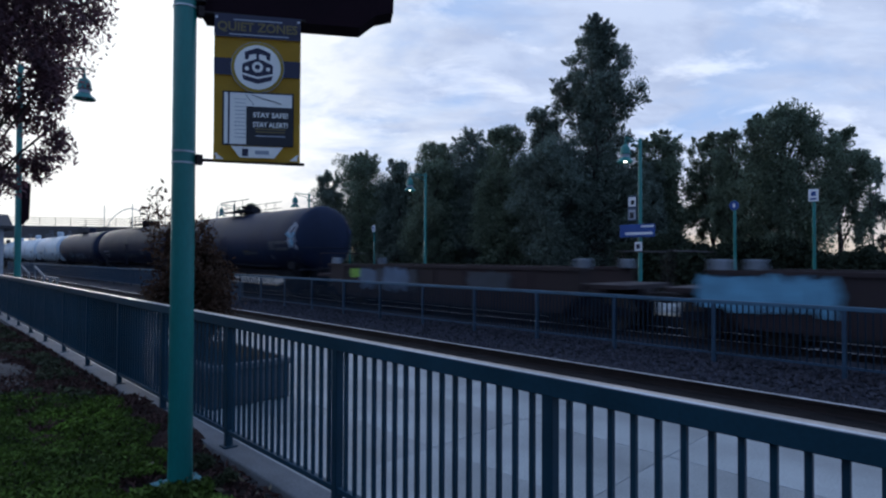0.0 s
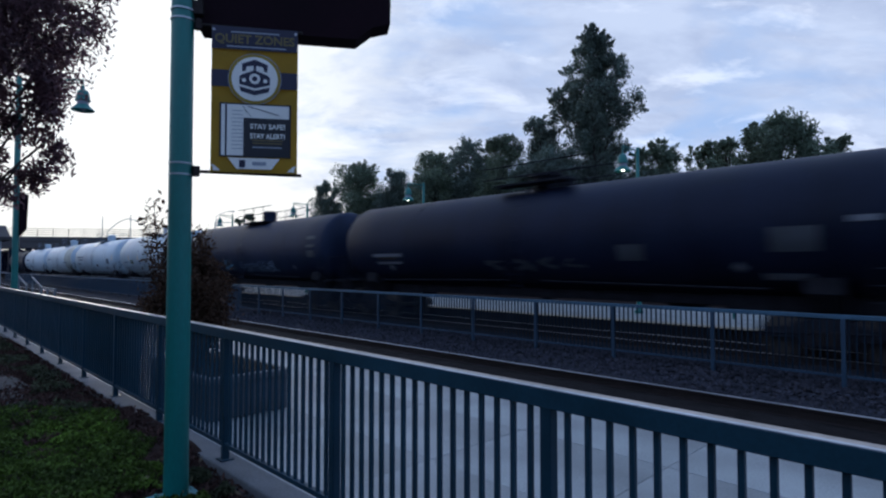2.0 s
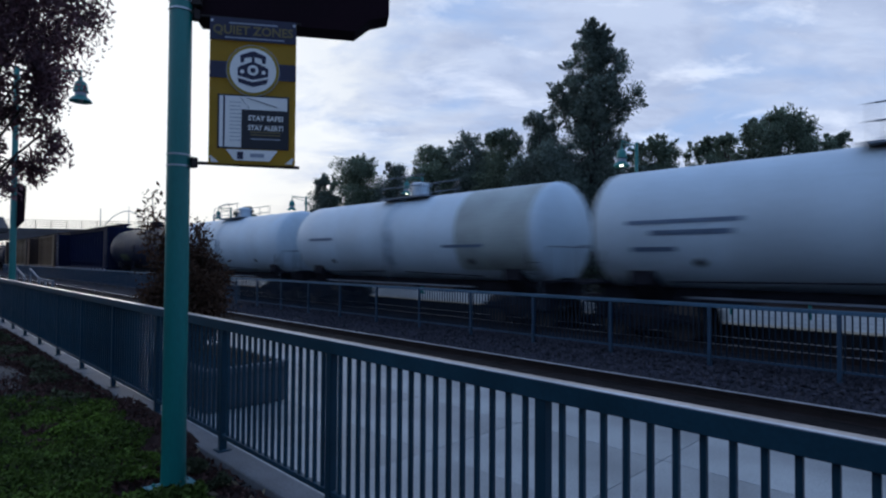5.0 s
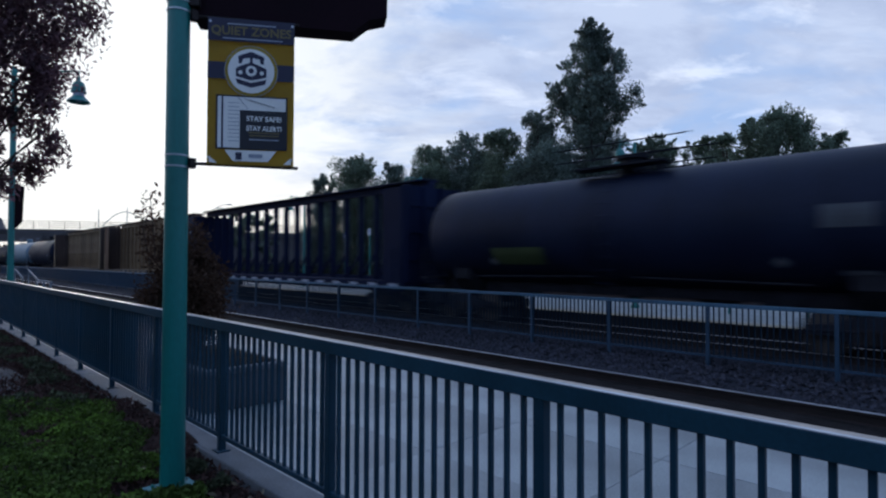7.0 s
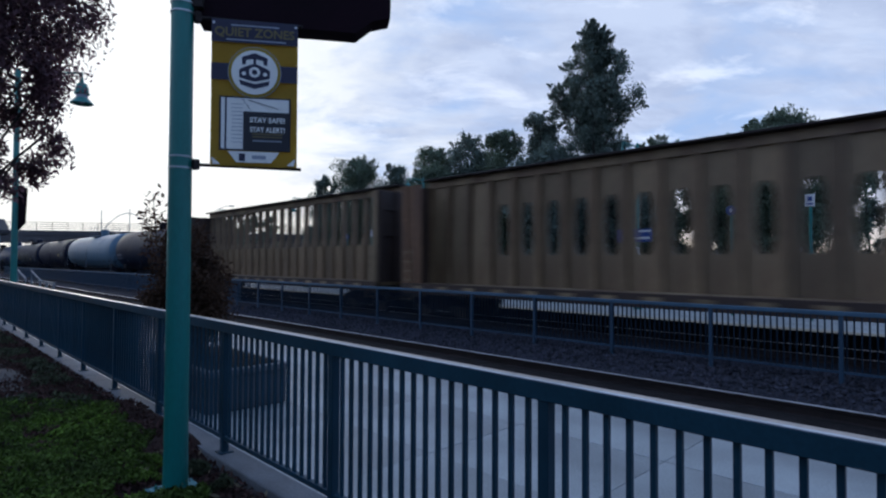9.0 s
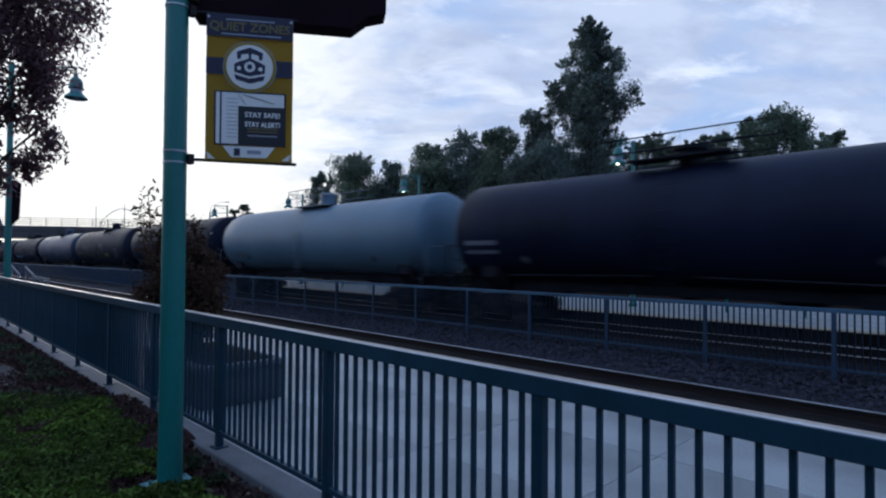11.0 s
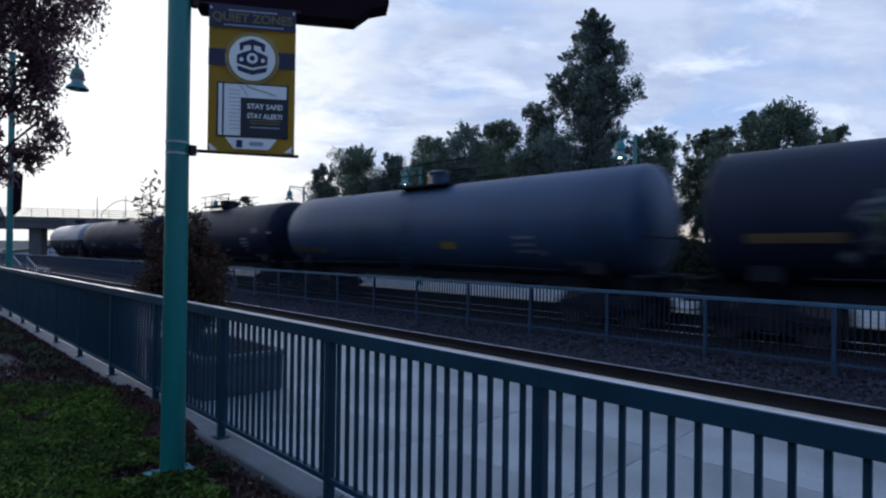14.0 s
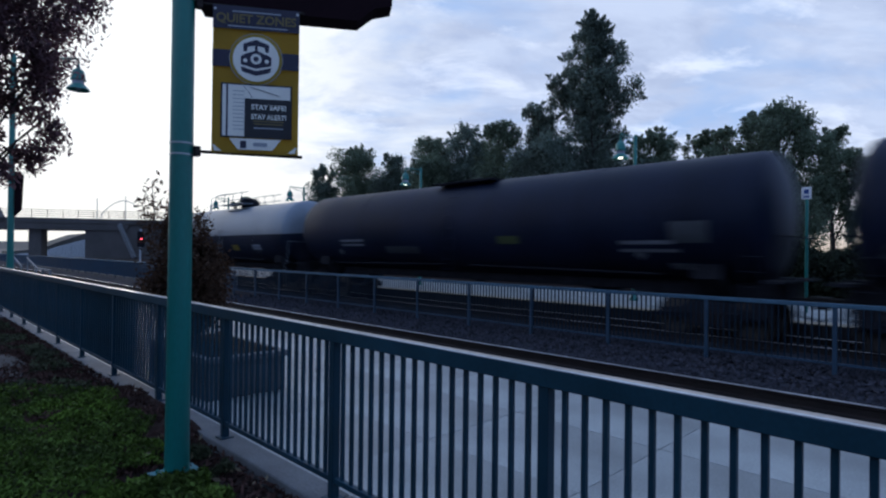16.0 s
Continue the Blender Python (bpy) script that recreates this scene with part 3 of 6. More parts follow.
build_ground()
build_track("near_track", NEAR_Y, "railway track with polished rails on ballast")
build_track("far_track", TRAIN_Y, "railway track under the passing train")
build_platform("near_platform", FENCE_Y + 0.12, EDGE_Y, 1, "pale concrete station platform with ochre tactile edge")
build_platform("far_platform", TRAIN_Y + 1.62, 24.0, -1, "pale concrete station platform across the tracks")
build_garden()
build_near_fence()
build_far_fence()


# ---------------------------------------------------------------- lamp post with banner
def text_mesh(name, body, height, mat, width=None):
    cu = bpy.data.curves.new(name, "FONT")
    cu.body, cu.size, cu.align_x, cu.align_y, cu.extrude = body, 1.0, "CENTER", "CENTER", 0.002
    cu.offset = 0.026
    cu.resolution_u = 3
    ob = bpy.data.objects.new(name, cu)
    scene.collection.objects.link(ob)
    dg = bpy.context.evaluated_depsgraph_get()
    me = bpy.data.meshes.new_from_object(ob.evaluated_get(dg))
    bpy.data.objects.remove(ob)
    co = np.zeros(len(me.vertices) * 3)
    me.vertices.foreach_get("co", co)
    co = co.reshape(-1, 3)
    lo, hi = co.min(0), co.max(0)
    s = height / (hi[1] - lo[1])
    sx = (width / (hi[0] - lo[0])) if width else s
    out = np.stack([(co[:, 0] - (lo[0] + hi[0]) / 2) * sx, -co[:, 2] * 0.3, (co[:, 1] - (lo[1] + hi[1]) / 2) * s], 1)
    me.vertices.foreach_set("co", out.reshape(-1))
    me.materials.clear()
    me.materials.append(mat)
    me.name = name
    return me


def build_lamp_post():
    px, py = -4.196, 1.468
    p = thing("banner_post", "teal painted steel post with clamps and base plate", "post", pose(px, py, 0))
    bm = BM()
    lathe(bm, [(0.084, 0.03), (0.081, 0.3), (0.076, 3.0), (0.072, 6.4)], 20)
    part("shaft", bm, TEAL, p, smooth=True)
    part("base_plate", box(BM(), -0.15, 0.15, -0.16, 0.16, 0.0, 0.055, 0.008), PALETEAL, p, "pale teal base block")
    for a in (45, 135, 225, 315):
        part("anchor_bolt", rod(BM(), (0.14 * math.cos(radians(a)), 0.14 * math.sin(radians(a)), 0.055), (0.14 * math.cos(radians(a)), 0.14 * math.sin(radians(a)), 0.075), 0.012, seg=6), TEAL, p)
    for z in (2.33, 2.41, 3.45, 3.52):
        bm = BM()
        lathe(bm, [(0.074, z - 0.006), (0.082, z - 0.006), (0.082, z + 0.006), (0.074, z + 0.006)], 20)
        part("clamp_band", bm, BAND, p, "steel clamp band")
    # banner arms reach out over the fence
    ang = math.atan2(0.83, 0.56)
    ux, uy = math.cos(ang), math.sin(ang)
    for z, reach in ((2.36, 0.84), (3.43, 0.84)):
        bm = BM()
        rod(bm, (ux * 0.08, uy * 0.08, z), (ux * reach, uy * reach, z - 0.012), 0.012, seg=8)
        box(bm, ux * 0.1 - 0.03, ux * 0.1 + 0.03, uy * 0.1 - 0.02, uy * 0.1 + 0.02, z - 0.035, z + 0.035)
        part("banner_arm", bm, RUSTSHADE, p, "dark banner arm")
    return ux, uy, px, py, ang


def build_banner(ux, uy, px, py, ang):
    b = thing("banner", "ochre and navy rail safety banner on a post", "banner", pose(px + 0.036 + ux * 0.175, py + 0.012 + uy * 0.175, 2.355, 0, 0, math.degrees(ang)))
    W, H = 0.605, 1.065
    # cloth, slightly bowed
    bm = BM()
    nx, nz = 10, 16
    grid = [[bm.verts.new((W * i / nx, 0.012 * math.sin(3.1 * i / nx) * math.sin(2.2 * j / nz + 0.5), H * j / nz)) for i in range(nx + 1)] for j in range(nz + 1)]
    for j in range(nz):
        for i in range(nx):
            bm.faces.new((grid[j][i], grid[j][i + 1], grid[j + 1][i + 1], grid[j + 1][i]))
    bmesh.ops.solidify(bm, geom=list(bm.faces), thickness=0.004)
    part("cloth", bm, BAN_YELLOW, b, "ochre vinyl cloth", smooth=True)
    y = -0.006

    def panel(name, x0, x1, z0, z1, mat, k=1, label="", host=b):
        bm = BM()
        prism(bm, [(x0 * W, z0 * H), (x1 * W, z0 * H), (x1 * W, z1 * H), (x0 * W, z1 * H)], y - 0.002 * k, y - 0.002 * k + 0.0015)
        return part(name, bm, mat, host, label)
    header = panel("header", 0.0, 1.0, 0.845, 1.0, BAN_NAVY, 1, "navy header band")
    panel("band", 0.0, 1.0, 0.585, 0.70, BAN_NAVY, 1, "navy band behind the emblem")
    part("headline", text_mesh("headline", "QUIET ZONES", 0.078, HEADLINE, 0.56), HEADLINE, header, "dull ochre lettering", at=pose(W * 0.5, y - 0.006, H * 0.912))
    panel("line_of_text", 0.22, 0.78, 0.960, 0.969, BAN_GREY, 2, host=header)
    panel("line_of_text", 0.17, 0.86, 0.860, 0.869, BAN_GREY, 2, host=header)
    # emblem
    cx, cz, r = W * 0.5, H * 0.645, 0.162
    for name, rad, mat, k in (("emblem_edge", r + 0.026, BAN_GREY, 2), ("emblem_ring", r + 0.021, BAN_YELLOW, 3), ("emblem_disc", r, BAN_WHITE, 4)):
        bm = BM()
        prism(bm, [(cx + rad * math.cos(a * math.pi / 20), cz + rad * math.sin(a * math.pi / 20)) for a in range(40)], y - 0.002 * k, y - 0.002 * k + 0.0015)
        emblem = part(name, bm, mat, b)

    def shape(name, pts, mat, k):
        bm = BM()
        prism(bm, [(cx + a * r, cz + c * r) for a, c in pts], y - 0.002 * k, y - 0.002 * k + 0.0015)
        part(name, bm, mat, emblem)
    shape("engine_hood", [(-0.66, 0.10), (-0.50, 0.20), (-0.05, 0.38), (0.05, 0.38), (0.50, 0.20), (0.66, 0.10), (0.66, -0.26), (0.05, -0.42), (-0.05, -0.42), (-0.66, -0.26)], BAN_NAVY, 5)
    shape("engine_cab", [(-0.54, 0.32), (-0.56, 0.66), (-0.05, 0.86), (0.05, 0.86), (0.56, 0.66), (0.54, 0.32), (0.40, 0.34), (0.36, 0.54), (0.06, 0.60), (0.06, 0.38), (-0.06, 0.38), (-0.06, 0.60), (-0.36, 0.54), (-0.40, 0.34)], BAN_NAVY, 5)
    shape("engine_plough", [(-0.66, -0.36), (-0.04, -0.52), (0.04, -0.52), (0.66, -0.36), (0.60, -0.58), (0.04, -0.74), (-0.04, -0.74), (-0.60, -0.58)], BAN_NAVY, 5)
    for dx, dz, s in ((0, 0.0, 0.24), (-0.46, -0.08, 0.09), (0.46, -0.08, 0.09)):
        shape("headlight", [(dx + s * math.cos(a * 0.524), dz + s * math.sin(a * 0.524)) for a in range(12)], BAN_WHITE, 6)
    shape("headlight_lens", [(0.12 * math.cos(a * 0.524), 0.12 * math.sin(a * 0.524)) for a in range(12)], BAN_NAVY, 7)
    # timetable panel
    board = panel("panel_frame", 0.10, 0.925, 0.105, 0.475, BAN_INK, 2, "dark framed panel")
    panel("panel_sheet", 0.122, 0.903, 0.116, 0.464, BAN_WHITE, 3, host=board)
    panel("panel_inset", 0.375, 0.91, 0.11, 0.375, BAN_INK, 4, "black inset", host=board)
    panel("grey_bar", 0.165, 0.185, 0.117, 0.463, BAN_NAVY, 4, host=board)
    for i in range(11):
        panel("tick", 0.24, 0.37, 0.16 + i * 0.026, 0.164 + i * 0.026, BAN_GREY, 4, host=board)
    bm = BM()
    bar(bm, (W * 0.36, y - 0.009, H * 0.46), (W * 0.46, y - 0.009, H * 0.385), 0.006, 0.003)
    bar(bm, (W * 0.43, y - 0.009, H * 0.455), (W * 0.78, y - 0.009, H * 0.40), 0.004, 0.003)
    part("drawn_line", bm, BAN_NAVY, board)
    part("slogan", text_mesh("slogan_1", "STAY SAFE!", 0.038, BAN_WHITE, 0.245), BAN_WHITE, board, "white lettering", at=pose(W * 0.655, y - 0.012, H * 0.318))
    part("slogan", text_mesh("slogan_2", "STAY ALERT!", 0.038, BAN_WHITE, 0.245), BAN_WHITE, board, "white lettering", at=pose(W * 0.655, y - 0.012, H * 0.252))
    for z, w in ((0.222, 0.18), (0.203, 0.17), (0.175, 0.17)):
        panel("line_of_text", 0.655 - w, 0.655 + w, z - 0.004, z + 0.004, HEADLINE if z > 0.18 else BAN_GREY, 5, host=board)
    bm = BM()
    prism(bm, [(W * 0.30, H * 0.025), (W * 0.70, H * 0.025), (W * 0.80, H * 0.10), (W * 0.20, H * 0.10)], y - 0.004, y - 0.0025)
    plate = part("logo_plate", bm, BAN_WHITE, b, "white plate with two plain emblems")
    panel("logo", 0.33, 0.40, 0.035, 0.085, BAN_NAVY, 4, host=plate)
    panel("logo", 0.48, 0.64, 0.05, 0.075, BAN_GREY, 4, host=plate)
    for sx in (0, 1):
        bm = BM()
        prism(bm, [(W * (0.03 if sx == 0 else 0.97), H * 0.01), (W * (0.12 if sx == 0 else 0.88), H * 0.01), (W * (0.03 if sx == 0 else 0.97), H * 0.055)], y - 0.004, y - 0.0025)
        part("corner_patch", bm, BAN_WHITE, b)
        for zz in (0.045, 0.975):
            part("grommet", rod(BM(), (W * (0.025 + 0.95 * sx), y - 0.004, H * zz), (W * (0.025 + 0.95 * sx), y + 0.004, H * zz), 0.009, seg=8), STEEL, b)


def build_canopy():
    """Dark sign case fixed to the post above the banner."""
    c = thing("sign_case", "dark maroon metal sign case fixed above the banner", "sign case", pose(-4.196, 1.468, 0, 0, 0, 57))
    bm = BM()
    prism(bm, [(0.10, 3.42), (1.24, 3.42), (1.36, 3.52), (1.50, 3.56), (1.52, 4.6), (0.10, 4.6)], 0.02, 0.22)
    part("case", bm, MAROON, c)
    part("bracket", box(BM(), 0.0, 0.14, -0.03, 0.10, 3.50, 3.60), RUSTSHADE, c)


post_numbers = build_lamp_post()
build_banner(*post_numbers)
build_canopy()


# ---------------------------------------------------------------- the train
SPEED = 19.7
DISH = 0.46        # depth of a tank's dished head


TRUCK = {}


def truck_meshes():
    for s in (-1, 1):
        bm = BM()
        prism(bm, [(-1.25, 0.42), (-1.25, 0.62), (-0.75, 0.66), (-0.45, 0.82), (0.45, 0.82), (0.75, 0.66), (1.25, 0.62), (1.25, 0.42), (0.6, 0.44), (0.35, 0.24), (-0.35, 0.24), (-0.6, 0.44)], s * 0.98 - 0.07, s * 0.98 + 0.07)
        TRUCK["side_frame", s] = to_mesh("side_frame", bm, UNDER)
        TRUCK["spring", s] = to_mesh("spring", rod(BM(), (0, s * 1.07, 0.3), (0, s * 1.07, 0.6), 0.075, seg=8), RUSTSHADE)
        bm = BM()
        lathe(bm, [(0.10, -0.07), (0.45, -0.07), (0.46, 0.06), (0.49, 0.065), (0.49, 0.09), (0.36, 0.075), (0.30, 0.03), (0.14, 0.02), (0.12, 0.09)], 24, Matrix.Translation((0, s * 0.74, 0.46)) @ Matrix.Rotation(radians(90 * s), 4, "X"))
        TRUCK["wheel", s] = to_mesh("wheel", bm, WHEEL, True)
    TRUCK["axle"] = to_mesh("axle", rod(BM(), (0, -0.95, 0.46), (0, 0.95, 0.46), 0.075, seg=10), WHEEL)
    TRUCK["bolster"] = to_mesh("bolster", box(BM(), -0.2, 0.2, -1.1, 1.1, 0.55, 0.85), UNDER)


truck_meshes()


def truck_parts(car, x):
    """One two-axle truck: bolster, side frames, springs, wheels and axles."""
    truck = part("truck", TRUCK["bolster"], UNDER, car, "grimy two-axle truck", at=pose(x, 0, 0))
    for s in (-1, 1):
        part("side_frame", TRUCK["side_frame", s], UNDER, truck)
        for k in (-0.18, 0.02, 0.22):
            part("spring", TRUCK["spring", s], RUSTSHADE, truck, at=pose(k, 0, 0))
    for a in (-0.89, 0.89):
        part("axle", TRUCK["axle"], WHEEL, truck, at=pose(a, 0, 0))
        for s in (-1, 1):
            part("wheel", TRUCK["wheel", s], WHEEL, truck, at=pose(a, 0, 0))


def coupler_parts(car, half):
    for s in (-1, 1):
        bm = BM()
        box(bm, min(s * (half - 0.9), s * (half - 0.12)), max(s * (half - 0.9), s * (half - 0.12)), -0.08, 0.08, 0.8, 0.98)
        box(bm, min(s * (half - 0.16), s * (half + 0.06)), max(s * (half - 0.16), s * (half + 0.06)), -0.16, 0.14, 0.74, 1.02, 0.03)
        part("coupler", bm, RUSTSHADE, car)
        bm = BM()
        pts = [Vector((s * (half - 0.6), -0.35, 0.85)), Vector((s * (half - 0.35), -0.34, 0.6)), Vector((s * (half - 0.05), -0.3, 0.5))]
        for a, b in zip(pts, pts[1:]):
            rod(bm, a, b, 0.025, seg=6)
        part("air_hose", bm, UNDER, car)


def ladder(bm, x, y, z0, z1, w=0.42):
    for k in (-w / 2, w / 2):
        rod(bm, (x + k, y, z0), (x + k, y, z1), 0.014, seg=5)
    z = z0 + 0.12
    while z < z1:
        rod(bm, (x - w / 2, y, z), (x + w / 2, y, z), 0.011, seg=5)
        z += 0.33


def decal(car, name, pts, R, zc, mat, label="", lift=0.012):
    """A painted patch that follows the tank's curve. pts: outline in (along, around) with around in metres from the middle of the side."""
    bm = BM()
    vs = []
    for x, s in pts:
        a = s / R
        vs.append(bm.verts.new((x, -(R + lift) * math.cos(a), zc + (R + lift) * math.sin(a))))
    f = bm.faces.new(vs)
    bmesh.ops.solidify(bm, geom=[f], thickness=0.004)
    return part(name, bm, mat, car, label)


def patch(car, name, x0, x1, s0, s1, R, zc, mat, lift=0.010):
    """A painted rectangle bent round the tank's side."""
    bm = BM()
    n = max(2, math.ceil((s1 - s0) / 0.12))
    rows = [[bm.verts.new((x, -(R + lift) * math.cos((s0 + (s1 - s0) * i / n) / R), zc + (R + lift) * math.sin((s0 + (s1 - s0) * i / n) / R))) for x in (x0, x1)] for i in range(n + 1)]
    for a, b in zip(rows, rows[1:]):
        bm.faces.new((a[0], a[1], b[1], b[0]))
    bmesh.ops.solidify(bm, geom=list(bm.faces), thickness=0.004)
    return part(name, bm, mat, car)


def tag_graffiti(car, rng, x0, x1, s0, s1, mat, R, zc, count):
    for i in range(count):
        cx = x0 + (x1 - x0) * (i + 0.5) / count
        bm = BM()
        w = (x1 - x0) / count
        pts = []
        n = 7
        for k in range(n):
            pts.append((cx + w * rng.uniform(-0.55, 0.55), s0 + (s1 - s0) * (k / (n - 1) if i % 2 else 1 - k / (n - 1)) + rng.uniform(-0.12, 0.12)))
        th = rng.uniform(0.04, 0.085)
        ribbon = []
        for k, (x, sv) in enumerate(pts):
            xa, sa = pts[max(0, k - 1)]
            xb, sb = pts[min(n - 1, k + 1)]
            d = Vector((xb - xa, sb - sa))
            q = Vector((-d.y, d.x)).normalized() * th if d.length > 1e-6 else Vector((th, 0))
            pair = []
            for u in (1, -1):
                ang = (sv + u * q.y) / R
                pair.append(bm.verts.new((x + u * q.x, -(R + 0.014) * math.cos(ang), zc + (R + 0.014) * math.sin(ang))))
            ribbon.append(pair)
        for (p0, p1), (q0, q1) in zip(ribbon, ribbon[1:]):
            bm.faces.new((p0, q0, q1, p1))
        part("graffiti", bm, mat, car, "spray-painted letter stroke")


def tank_car(c0, c1, paint, label, housing="high", deco=None, R=1.57, zc=2.80, seed=1, sill=UNDER):
    """c0 < c1: the car's ends along the track when the clip starts."""
    rng = np.random.default_rng(seed)
    L = c1 - c0
    half = L / 2
    car = thing("tank_car", label, "tank car", pose((c0 + c1) / 2 - 0.18, TRAIN_Y, RAIL_Z), group="train cars")
    th = half - 0.60
    pale = paint in (TANKWHITE, TANKPALE, TANKGREY, TANKSILVER)
    # shell with dished heads
    bm = BM()
    prof = [(0.02, -th)]
    for k in range(1, 9):
        a = k / 8 * math.pi / 2
        prof.append((R * math.sin(a), -th + DISH * (1 - math.cos(a))))
    m = 10
    for k in range(1, m):
        prof.append((R, -th + DISH + (2 * th - 2 * DISH) * k / m))
    for k in range(8, 0, -1):
        a = k / 8 * math.pi / 2
        prof.append((R * math.sin(a), th - DISH * (1 - math.cos(a))))
    prof.append((0.02, th))
    lathe(bm, prof, 48, Matrix.Translation((0, 0, zc)) @ Matrix.Rotation(radians(90), 4, "Y"))
    part("tank_shell", bm, paint, car, smooth=True)
    for k in (-0.33, 0.33):
        bm = BM()
        lathe(bm, [(R - 0.01, -0.03), (R + 0.008, -0.03), (R + 0.008, 0.03), (R - 0.01, 0.03)], 48, Matrix.Translation((k * 2 * th * 0.8, 0, zc)) @ Matrix.Rotation(radians(90), 4, "Y"))
        part("weld_band", bm, paint, car, smooth=True)
    # stub sills, bolsters and end platforms
    for s in (-1, 1):
        a, b = sorted((s * (half - 0.5), s * (half - 4.3)))
        part("stub_sill", box(BM(), a, b, -0.36, 0.36, 0.86, 1.42, 0.02), sill, car)
        a, b = sorted((s * (half - 1.75), s * (half - 2.4)))
        bm = BM()
        prism(bm, [(-1.12, 1.72), (-1.14, 1.36), (-0.6, 0.9), (0.6, 0.9), (1.14, 1.36), (1.12, 1.72), (0.7, 1.42), (-0.7, 1.42)], a, b)
        bm.transform(Matrix.Rotation(radians(-90), 4, "Z"))
        part("saddle", bm, sill, car)
        bm = BM()
        box(bm, s * (half - 0.95) - 0.22, s * (half - 0.95) + 0.22, -1.25, -0.55, 0.50, 0.92, 0.03)
        rod(bm, (s * (half - 0.6), -1.05, 0.62), (s * (half - 3.4), -1.05, 0.50), 0.03, seg=6)
        part("brake_gear", bm, UNDER, car, "grimy brake cylinder and rod")
        a, b = sorted((s * (half - 0.42), s * (half - 0.78)))
        bm = BM()
        box(bm, a, b, -1.5, 1.5, 1.32, 1.38)
        part("end_platform", bm, sill, car)
        bm = BM()
        for yy in (-1.48, 1.48):
            rod(bm, (s * (half - 0.5), yy, 1.35), (s * (half - 0.5), yy, 2.35), 0.018, seg=6)
            rod(bm, (s * (half - 0.75), yy, 0.5), (s * (half - 0.75), yy, 1.35), 0.016, seg=6)
        rod(bm, (s * (half - 0.5), -1.48, 2.35), (s * (half - 0.5), 1.48, 2.35), 0.018, seg=6)
        part("end_railing", bm, GALV if pale else sill, car)
        bm = BM()
        ladder(bm, s * (half - 1.0), -1.5, 0.45, 2.2)
        part("corner_ladder", bm, sill, car)
        rod_b = rod(BM(), (s * (half - 3.0), -1.42, 1.45), (s * 0.6, -1.2, 1.52), 0.02, seg=6)
        part("hand_rail", rod_b, sill, car)
        truck_parts(car, s * (half - 2.05))
    coupler_parts(car, half)
    if paint in (TANKWHITE, TANKPALE):
        for s in (-1, 1):
            part("running_board", box(BM(), -half + 3.4, half - 3.4, s * 1.42 - 0.10, s * 1.42 + 0.10, 1.08, 1.12), GALV, car, "pale side running board")
    part("center_sill", box(BM(), -half + 4.3, half - 4.3, -0.34, 0.34, 0.99, 1.30, 0.02), sill, car)
    # bottom outlet and brake gear
    bm = BM()
    rod(bm, (0, 0, zc - R - 0.32), (0, 0, zc - R + 0.1), 0.2, seg=12)
    box(bm, -0.28, 0.28, -0.3, 0.3, zc - R - 0.08, zc - R + 0.05)
    part("bottom_outlet", bm, sill, car)
    part("brake_reservoir", rod(BM(), (half - 4.9, 0.3, 1.06), (half - 5.9, 0.3, 1.06), 0.2, seg=12), sill, car)
    # top platform, housing, ladder
    top = zc + R
    for yy in (-0.7, 0.7):
        lift = 0.18 if housing == "low" else 0.0
        part("top_walkway", box(BM(), -1.35, 1.35, yy - 0.3, yy + 0.3, top - 0.10 + lift, top - 0.05 + lift), GALV if pale else sill, car)
    if housing == "high":
        bm = BM()
        lathe(bm, [(0.35, top - 0.1), (0.35, top + 0.42), (0.39, top + 0.43), (0.39, top + 0.50), (0.28, top + 0.58), (0.1, top + 0.60)], 20)
        part("valve_housing", bm, paint, car, smooth=True)
    elif housing == "flat":
        bm = BM()
        lathe(bm, [(0.38, top - 0.1), (0.38, top + 0.08), (0.30, top + 0.11), (0.1, top + 0.12)], 18)
        part("manway", bm, sill, car, smooth=True)
    else:
        bm = BM()
        lathe(bm, [(0.40, top - 0.1), (0.40, top + 0.36), (0.50, top + 0.37), (0.50, top + 0.46), (0.1, top + 0.52)], 18)
        box(bm, 0.6, 0.95, -0.2, 0.2, top - 0.1, top + 0.3, 0.02)
        part("manway", bm, sill, car, smooth=True)
    if housing != "flat":
        span = 1.2 if paint in (TANKWHITE, TANKPALE) else 2.4 if paint is TANKBLUE else 1.9
        for yy in (-0.95, 0.95):
            bm = BM()
            for z in (top + 0.34, top + 0.70):
                rod(bm, (-span, yy, z), (span, yy, z), 0.018, seg=6)
            for x in (-1.1, 0, 1.1):
                rod(bm, (x, yy, top - 0.1), (x, yy, top + 0.70), 0.02, seg=6)
            part("top_railing", bm, GALV if pale else sill, car)
    bm = BM()
    ladder(bm, 0, -1.6, 1.25, 3.0)
    part("side_ladder", bm, GALV if pale else paint, car)
    if paint in (TANKWHITE, TANKPALE):
        patch(car, "spill_stain", -0.42, 0.05, -1.15, 1.75, R, zc, GALVSTAIN)
    for k in range(6):
        a = radians(10 + 12 * k)
        bm = BM()
        rod(bm, (-0.2, -(R + 0.1) * math.cos(a), zc + (R + 0.1) * math.sin(a)), (0.2, -(R + 0.1) * math.cos(a), zc + (R + 0.1) * math.sin(a)), 0.014, seg=5)
        part("grab_iron", bm, paint, car)
    # stencils: reporting marks and data become plain bars
    ink = DECAL if paint not in (TANKWHITE, TANKPALE, TANKGREY, TANKSILVER, TANKSLATE) else GRAF_GREY if paint is TANKSLATE else INKBLUE
    for x0, x1, s, h in deco.get("bars", ()) if deco else ():
        patch(car, "stencil_line", x0, x1, s - h / 2, s + h / 2, R, zc, ink, 0.015)
